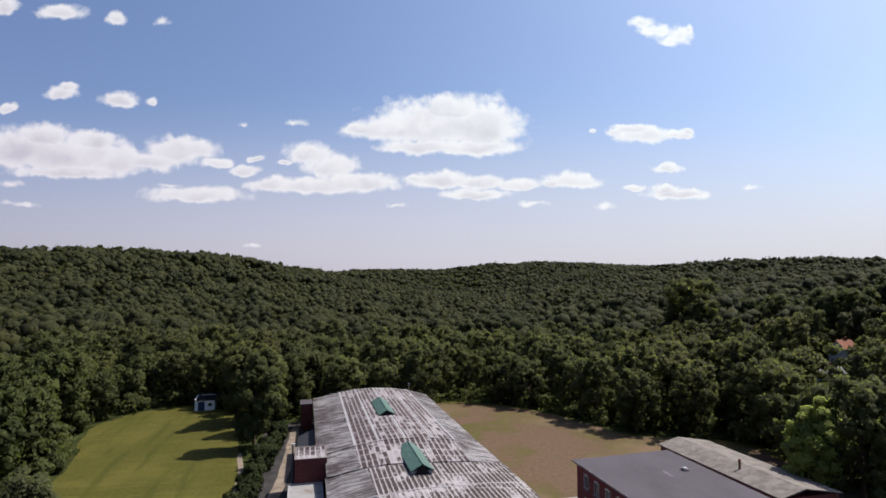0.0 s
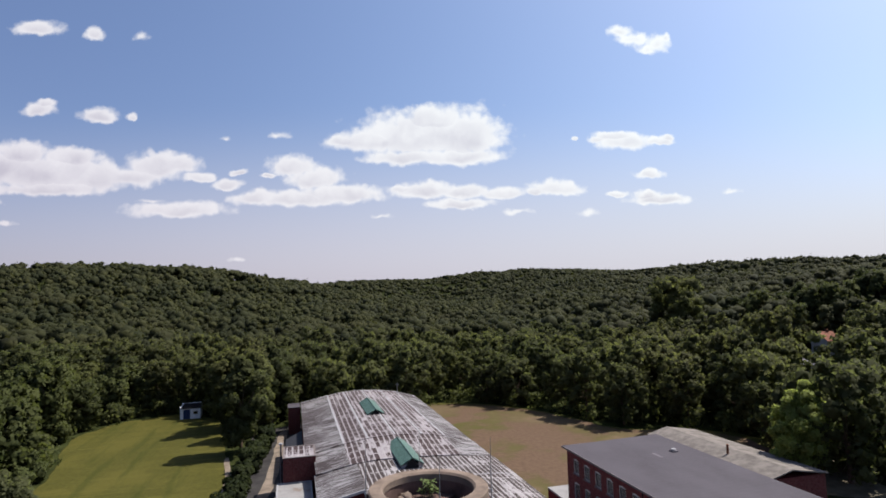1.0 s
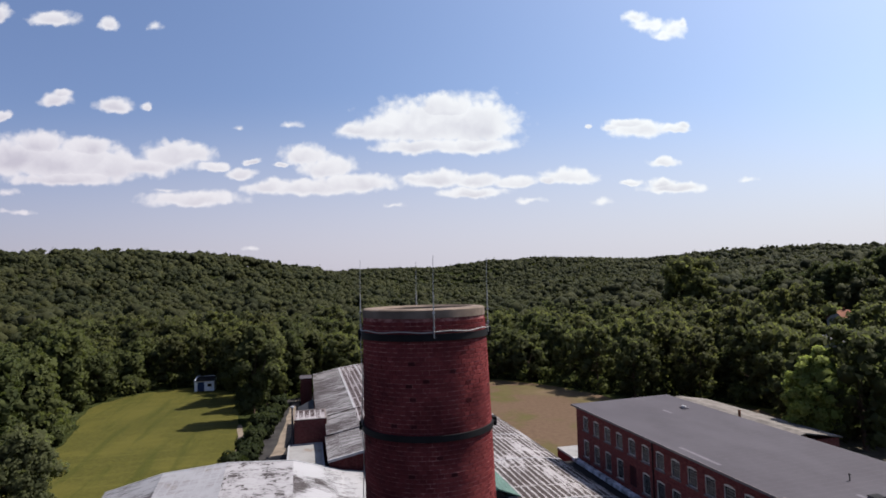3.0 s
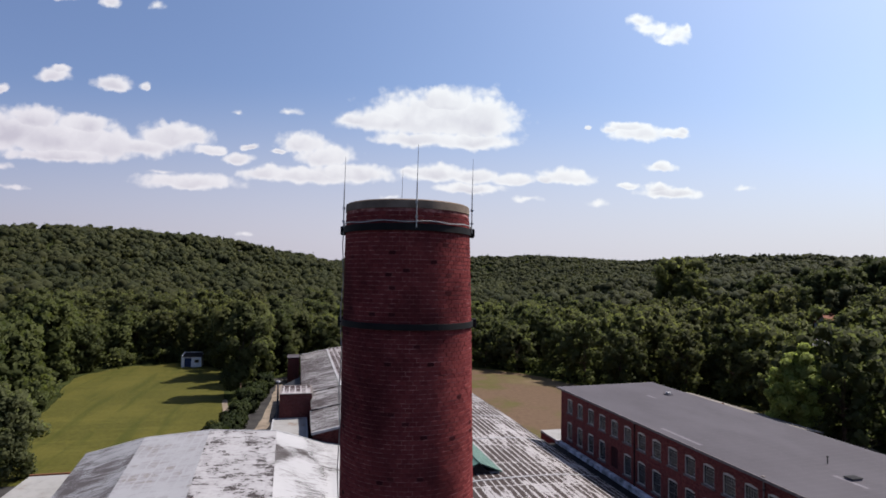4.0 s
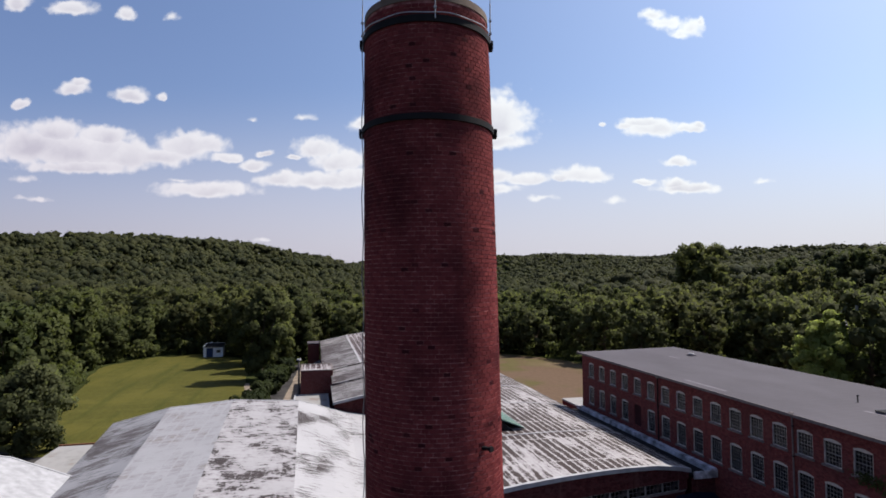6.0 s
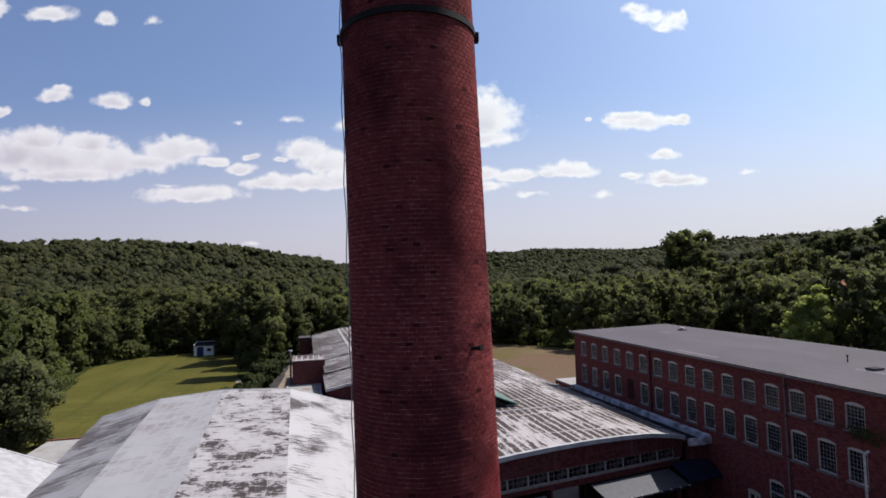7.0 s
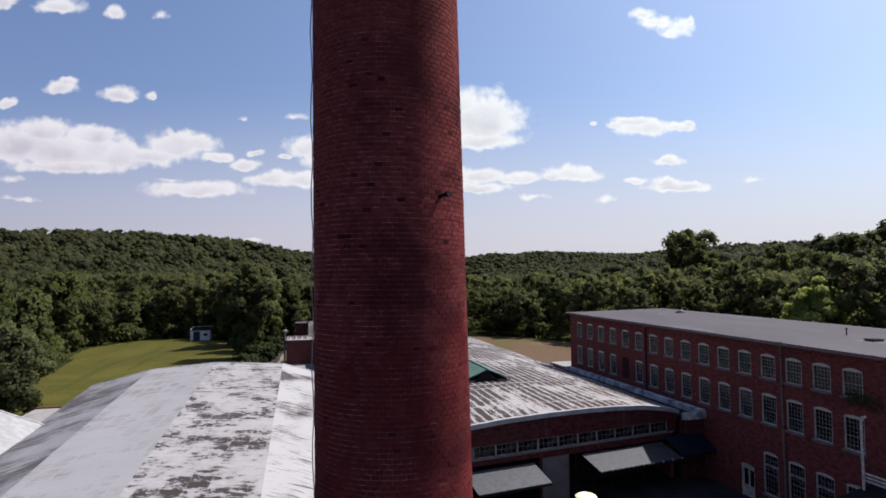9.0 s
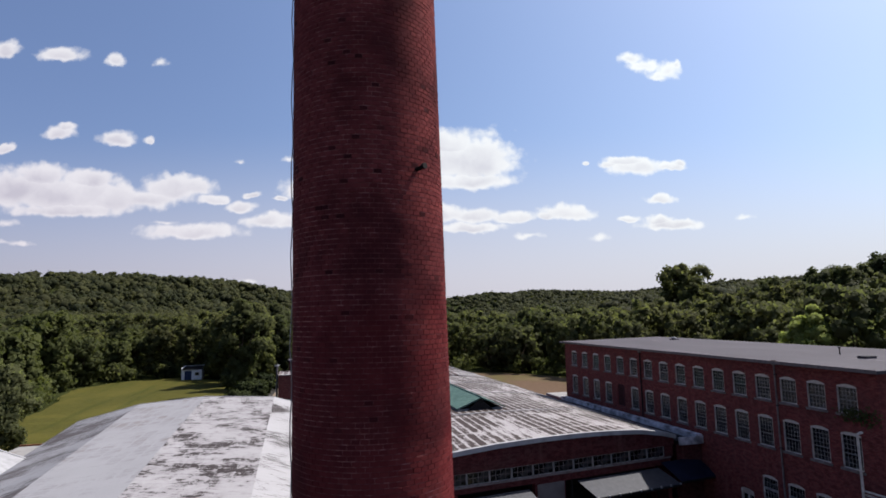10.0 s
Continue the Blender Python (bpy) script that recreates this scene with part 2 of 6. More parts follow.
def make_chimney_brick(island):
    m = Mat("chimney_brick_joined" if island else "chimney_brick", 0.9, 0.0, 0.04)
    r = m.random(island)
    pos = m.t.nodes.new("ShaderNodeNewGeometry").outputs["Position"]
    big = m.noise(pos, 0.6, 5, 0.6)
    c = m.mix(r, (0.110, 0.0210, 0.0228), (0.180, 0.0400, 0.0390))
    c = m.mix(m.ramp(big, 0.44, 0.68), c, (0.055, 0.0110, 0.0135))
    spots = m.noise(pos, 4.5, 4)
    c = m.mix(m.math("MULTIPLY", m.ramp(spots, 0.60, 0.74), 0.3), c, (0.12, 0.029, 0.026))
    # odd burnt bricks, almost black
    c = m.mix(m.ramp(r, 0.96, 0.99), c, (0.040, 0.008, 0.010))
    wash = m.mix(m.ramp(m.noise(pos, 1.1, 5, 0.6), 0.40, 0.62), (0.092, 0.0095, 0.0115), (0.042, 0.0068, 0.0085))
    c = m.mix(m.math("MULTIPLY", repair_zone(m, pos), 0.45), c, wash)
    m.color(c)
    m.bump(m.noise(pos, 60, 4), 0.2, 0.006)
    return m.m


def make_mortar():
    m = Mat("mortar", 0.95, 0.0, 0.04)
    pos = m.t.nodes.new("ShaderNodeNewGeometry").outputs["Position"]
    big = m.noise(pos, 0.6, 5, 0.6)
    fine = m.noise(pos, 9, 5)
    c = m.mix(m.ramp(fine, 0.40, 0.72), (0.150, 0.046, 0.045), (0.42, 0.20, 0.185))
    c = m.mix(m.math("MULTIPLY", m.ramp(big, 0.46, 0.68), 0.7), c, (0.07, 0.018, 0.019))
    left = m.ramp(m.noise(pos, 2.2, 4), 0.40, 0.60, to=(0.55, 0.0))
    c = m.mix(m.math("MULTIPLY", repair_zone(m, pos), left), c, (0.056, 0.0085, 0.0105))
    m.color(c)
    return m.m


def make_wall_brick(name, axis, col_a, col_b, mort, soot=0.5):
    """Common brick of a wall some way off: the courses in the plane of the wall."""
    m = Mat(name, 0.9, 0.0, 0.05)
    sep = m.t.nodes.new("ShaderNodeSeparateXYZ")
    m.link(m.coord.outputs["Object"], sep.inputs[0])
    com = m.t.nodes.new("ShaderNodeCombineXYZ")
    m.link(sep.outputs[axis], com.inputs[0])
    m.link(sep.outputs[2], com.inputs[1])
    br = m.t.nodes.new("ShaderNodeTexBrick")
    m.link(com.outputs[0], br.inputs["Vector"])
    br.inputs["Scale"].default_value = 1
    br.inputs["Brick Width"].default_value, br.inputs["Row Height"].default_value, br.inputs["Mortar Size"].default_value = 0.21, 0.07, 0.008
    br.inputs["Color1"].default_value, br.inputs["Color2"].default_value, br.inputs["Mortar"].default_value = (*col_a, 1), (*col_b, 1), (*mort, 1)
    big = m.noise(m.mapped((0.35, 0.35, 0.6)), 0.9, 6, 0.6)
    c = m.mix(m.math("MULTIPLY", m.ramp(big, 0.45, 0.7), soot), br.outputs["Color"], (0.06, 0.03, 0.028))
    blotch = m.noise(m.mapped((1.0, 1.0, 2.2)), 2.6, 5, 0.7)
    c = m.mix(m.math("MULTIPLY", m.ramp(blotch, 0.42, 0.62), 0.7), c, tuple(q * 0.5 for q in col_b))
    pale = m.noise(m.mapped((1.0, 1.0, 3.0)), 4.2, 4, 0.7)
    c = m.mix(m.math("MULTIPLY", m.ramp(pale, 0.56, 0.72), 0.28), c, tuple(min(1, q * 1.25) for q in mort))
    streak = m.noise(m.mapped((2.2, 2.2, 0.18)), 1.0, 5)
    c = m.mix(m.math("MULTIPLY", m.ramp(streak, 0.55, 0.75), 0.3), c, (0.17, 0.075, 0.065))
    m.color(c)
    m.bump(br.outputs["Fac"], -0.3, 0.01)
    return m.m


def make_peeling(name, white, dark, level, low, dash, seam=(0.9, 3.0), grid=0.5, low_w=1.0, dash_w=0.8, rib=0.0):
    """White coating worn off a dark roof. low: scale of the worn areas along a and b; dash: scale of the streaks within them; seam: spacing of the laps that kept their coat."""
    m = Mat(name, 0.75, 0.0, 0.25)
    base = m.mapped()
    wide = m.noise(m.mapped((low[0], low[1], 1)), 1.0, 4, 0.55)
    thin = m.noise(m.mapped((dash[0], dash[1], 1)), 1.0, 5, 0.6)
    fine = m.noise(base, 4.5, 6, 0.7)
    patch = m.noise(base, 0.11, 2)
    s = m.math("ADD", m.math("MULTIPLY", m.math("SUBTRACT", wide, 0.5), low_w), m.math("MULTIPLY", m.math("SUBTRACT", thin, 0.5), dash_w))
    s = m.math("ADD", s, m.math("MULTIPLY", m.math("SUBTRACT", fine, 0.5), 0.30))
    s = m.math("ADD", s, m.math("MULTIPLY", m.math("SUBTRACT", patch, 0.5), 0.8))
    if grid:
        br = m.t.nodes.new("ShaderNodeTexBrick")
        warp = m.t.nodes.new("ShaderNodeVectorMath")
        warp.operation = "MULTIPLY_ADD"
        m.link(m.noise(base, 0.8, 3, out="Color"), warp.inputs[0])
        warp.inputs[1].default_value = (0.25, 0.5, 0)
        m.link(base, warp.inputs[2])
        m.link(warp.outputs[0], br.inputs["Vector"])
        br.offset = 0.5
        br.inputs["Scale"].default_value = 1
        br.inputs["Brick Width"].default_value, br.inputs["Row Height"].default_value = seam
        br.inputs["Mortar Size"].default_value, br.inputs["Mortar Smooth"].default_value = 0.14, 0.8
        s = m.math("SUBTRACT", s, m.math("MULTIPLY", br.outputs["Fac"], grid * 0.45))
    worn = m.ramp(s, level, level + 0.06)
    thinned = m.ramp(s, level - 0.22, level)
    tint = m.mix(m.noise(base, 0.35, 4), white, tuple(c * 0.84 for c in white))
    tint = m.mix(m.math("MULTIPLY", thinned, 0.30), tint, tuple(c * 0.5 for c in white))
    m.color(m.mix(worn, tint, m.mix(fine, dark, tuple(min(1, c * 2.2) for c in dark))))
    h = m.math("SUBTRACT", fine, worn)
    if rib:
        h = m.math("ADD", h, m.math("MULTIPLY", m.wave(base, rib, "Y"), 1.5))
    m.bump(h, 0.3, 0.03)
    return m.m


def make_cell_roof(name, white, dark, level, cell, joint, grid_w=0.9, low=(0.12, 0.10), low_w=1.1, dash=(3.0, 0.5), dash_w=0.6, fine_w=0.45, second=None):
    """A roof of felt strips under a white coat that has worn off strip by strip: the laps between them stayed white."""
    m = Mat(name, 0.8, 0.0, 0.2)
    base = m.mapped()
    warp = m.t.nodes.new("ShaderNodeVectorMath")
    warp.operation = "MULTIPLY_ADD"
    m.link(m.noise(base, 0.9, 3, out="Color"), warp.inputs[0])
    warp.inputs[1].default_value = (0.16, 0.5, 0)
    m.link(base, warp.inputs[2])

    def cells(width, height, gap, offset):
        br = m.t.nodes.new("ShaderNodeTexBrick")
        m.link(frayed.outputs[0], br.inputs["Vector"])
        br.offset = offset
        br.inputs["Scale"].default_value = 1
        br.inputs["Brick Width"].default_value, br.inputs["Row Height"].default_value = width, height
        br.inputs["Mortar Size"].default_value, br.inputs["Mortar Smooth"].default_value = gap, 0.6
        br.inputs["Color1"].default_value, br.inputs["Color2"].default_value, br.inputs["Mortar"].default_value = (0, 0, 0, 1), (1, 1, 1, 1), (0.5, 0.5, 0.5, 1)
        return br
    frayed = m.t.nodes.new("ShaderNodeVectorMath")
    frayed.operation = "MULTIPLY_ADD"
    m.link(m.noise(base, 4.0, 5, 0.7, out="Color"), frayed.inputs[0])
    frayed.inputs[1].default_value = (0.46, 0.85, 0)
    m.link(warp.outputs[0], frayed.inputs[2])
    br = cells(*cell, joint, 0.0)
    wide = m.noise(m.mapped((*low, 1)), 1.0, 4, 0.6)
    thin = m.noise(m.mapped((*dash, 1)), 1.0, 5, 0.65)
    fine = m.noise(base, 3.0, 8, 0.78)

    def off(v, k):
        return m.math("MULTIPLY", m.math("SUBTRACT", v, 0.5), k)
    s = m.math("ADD", off(br.outputs["Color"], grid_w), off(wide, low_w))
    s = m.math("ADD", s, off(thin, dash_w))
    s = m.math("ADD", s, off(fine, fine_w))
    if second:
        s = m.math("ADD", s, off(cells(*second, 0.05, 0.5).outputs["Color"], grid_w * 0.8))
    keep = m.math("MULTIPLY", br.outputs["Fac"], m.ramp(fine, 0.30, 0.55, to=(0.35, 1.0)))
    s = m.math("SUBTRACT", s, m.math("MULTIPLY", keep, 0.9))
    worn = m.ramp(s, level, level + 0.10)
    thinned = m.ramp(s, level - 0.35, level)
    tint = m.mix(m.noise(base, 0.30, 4), white, tuple(c * 0.80 for c in white))
    tint = m.mix(m.math("MULTIPLY", thinned, 0.42), tint, (white[0] * 0.52, white[1] * 0.48, white[2] * 0.50))
    m.color(m.mix(worn, tint, m.mix(fine, dark, tuple(c * 2.4 for c in dark))))
    m.bump(m.math("SUBTRACT", fine, worn), 0.35, 0.03)
    return m.m


def make_foliage(name, dark, light, through_light=0.35, hue=0.5, spray=0.3, clump=0.5, cell=0.0, relief=0.0):
    """Leaves: each spray a little different, whole trees lighter, darker or browner than their neighbours. cell: size of a tree where many share a mesh."""
    m = Mat(name, 0.75, 0.0, 0.08)
    r = m.random(True)
    pos = m.t.nodes.new("ShaderNodeNewGeometry").outputs["Position"]
    if cell:
        vo = m.t.nodes.new("ShaderNodeTexVoronoi")
        vo.voronoi_dimensions = "2D"
        vo.inputs["Scale"].default_value = 1 / cell
        m.link(pos, vo.inputs["Vector"])
        sep = m.t.nodes.new("ShaderNodeSeparateColor")
        m.link(vo.outputs["Color"], sep.inputs[0])
        o = sep.outputs[0]
    else:
        o = m.random(False)
    crown = m.noise(pos, 0.16, 3)
    patch = m.noise(pos, 0.020, 3)
    c = m.mix(m.ramp(r, 0.0, 1.0, False, (0.5 - spray, 0.5 + spray)), dark, light)
    c = m.mix(m.ramp(crown, 0.38, 0.62, to=(clump, 0.0)), c, tuple(x * 0.72 for x in dark))
    c = m.mix(m.math("MULTIPLY", m.ramp(patch, 0.45, 0.7), 0.35), c, (dark[0] * 1.35, dark[1] * 1.02, dark[2] * 1.1))
    c = m.mix(m.math("MULTIPLY", m.ramp(o, 0.45, 1.0), hue), c, (light[0] * 1.12, light[1] * 1.08, light[2] * 0.95))
    c = m.mix(m.math("MULTIPLY", m.ramp(o, 0.45, 0.0), hue), c, (dark[0] * 0.70, dark[1] * 0.78, dark[2] * 0.80))
    m.color(c)
    if relief:
        m.bump(m.noise(pos, 0.75, 5, 0.7), 1.0, relief)
    tr = m.t.nodes.new("ShaderNodeBsdfTranslucent")
    m.link(m.mix(1.0, c, (1.35, 1.42, 1.02), "MULTIPLY"), tr.inputs["Color"])
    mixs = m.t.nodes.new("ShaderNodeMixShader")
    mixs.inputs[0].default_value = through_light
    m.link(m.b.outputs[0], mixs.inputs[1])
    m.link(tr.outputs[0], mixs.inputs[2])
    m.link(mixs.outputs[0], m.t.nodes["Material Output"].inputs["Surface"])
    return m.m


def make_grass():
    m = Mat("mown_grass", 0.9)
    pos = m.t.nodes.new("ShaderNodeNewGeometry").outputs["Position"]
    big = m.noise(pos, 0.09, 5, 0.6)
    fine = m.noise(pos, 1.8, 6, 0.7)
    lanes = m.noise(m.mapped((0.16, 1.6, 1), "Object", (0, 0, radians(-4))), 0.35, 4, 0.6)
    across = m.noise(m.mapped((1.3, 0.10, 1), "Object", (0, 0, radians(8))), 0.35, 4, 0.6)
    c = m.mix(m.ramp(fine, 0.3, 0.7), (0.036, 0.035, 0.006), (0.064, 0.059, 0.011))
    c = m.mix(m.math("MULTIPLY", m.ramp(big, 0.46, 0.64), 0.6), c, (0.075, 0.066, 0.013))
    c = m.mix(m.math("MULTIPLY", m.ramp(lanes, 0.50, 0.66), 0.4), c, (0.086, 0.076, 0.016))
    c = m.mix(m.math("MULTIPLY", m.ramp(across, 0.50, 0.66), 0.5), c, (0.026, 0.033, 0.004))
    m.color(c)
    m.bump(m.noise(pos, 7, 4), 0.5, 0.06)
    return m.m


def make_dirt():
    m = Mat("dry_field_earth", 0.95)
    pos = m.t.nodes.new("ShaderNodeNewGeometry").outputs["Position"]
    big = m.noise(pos, 0.07, 6, 0.6)
    fine = m.noise(pos, 1.2, 6, 0.7)
    c = m.mix(m.ramp(fine, 0.3, 0.7), (0.078, 0.049, 0.031), (0.102, 0.066, 0.043))
    c = m.mix(m.ramp(big, 0.44, 0.60), c, (0.062, 0.056, 0.016))
    bare = m.noise(pos, 0.035, 4, 0.6)
    c = m.mix(m.math("MULTIPLY", m.ramp(bare, 0.48, 0.62), 0.7), c, (0.135, 0.088, 0.062))
    m.color(c)
    m.bump(m.noise(pos, 5, 4), 0.25, 0.03)
    return m.m


def make_ground():
    m = Mat("woodland_floor", 0.95, 0.0, 0.0)
    pos = m.t.nodes.new("ShaderNodeNewGeometry").outputs["Position"]
    n = m.noise(pos, 0.35, 6, 0.65)
    m.color(m.mix(m.ramp(n, 0.35, 0.65), (0.016, 0.020, 0.008), (0.035, 0.040, 0.014)))
    return m.m


def make_asphalt():
    m = Mat("yard_asphalt", 0.9)
    pos = m.t.nodes.new("ShaderNodeNewGeometry").outputs["Position"]
    n = m.noise(pos, 0.4, 6, 0.65)
    m.color(m.mix(m.ramp(n, 0.35, 0.65), (0.022, 0.020, 0.021), (0.042, 0.039, 0.038)))
    m.bump(m.noise(pos, 9, 3), 0.3, 0.02)
    return m.m


def make_membrane():
    m = Mat("grey_roofing_felt", 0.8, 0.0, 0.16)
    n = m.noise(m.mapped((0.25, 0.12, 1)), 1.0, 6, 0.6)
    f = m.noise(m.mapped(), 2.5, 6, 0.7)
    c = m.mix(m.ramp(n, 0.3, 0.7), (0.047, 0.040, 0.047), (0.063, 0.055, 0.064))
    c = m.mix(m.math("MULTIPLY", m.ramp(f, 0.5, 0.75), 0.30), c, (0.082, 0.074, 0.084))
    seams = m.wave(m.mapped(), 0.5, "Y")
    c = m.mix(m.ramp(seams, 0.0, 0.02, to=(0.25, 0)), c, (0.10, 0.10, 0.11))
    m.color(c)
    m.bump(f, 0.2, 0.02)
    return m.m


def make_glass():
    m = Mat("dusty_window_glass", 0.12, 0.0, 0.22)
    n = m.noise(m.mapped(), 1.7, 4)
    m.color(m.mix(m.ramp(n, 0.4, 0.7), (0.004, 0.005, 0.006), (0.018, 0.018, 0.02)))
    m.roughness(m.ramp(n, 0.3, 0.7, to=(0.06, 0.35)))
    m.b.inputs["Transmission Weight"].default_value = 0.35
    return m.m


def make_galvanised():
    m = Mat("galvanised_sheet", 0.55, 0.2)
    n = m.noise(m.mapped(), 4, 5)
    m.color(m.mix(m.ramp(n, 0.3, 0.7), (0.036, 0.037, 0.044), (0.049, 0.050, 0.059)))
    m.bump(m.wave(m.mapped(), 2.4, "X"), 0.15, 0.01)
    return m.m


def make_copper():
    m = Mat("green_patina_sheet", 0.6, 0.0, 0.4)
    n = m.noise(m.mapped((1, 0.5, 1)), 2.2, 6, 0.65)
    c = m.mix(m.ramp(n, 0.35, 0.65), (0.028, 0.066, 0.052), (0.062, 0.118, 0.094))
    m.color(m.mix(m.ramp(m.noise(m.mapped(), 7, 5), 0.6, 0.75), c, (0.03, 0.06, 0.05)))
    m.bump(m.wave(m.mapped(), 0.9, "Y"), 0.5, 0.04)
    return m.m


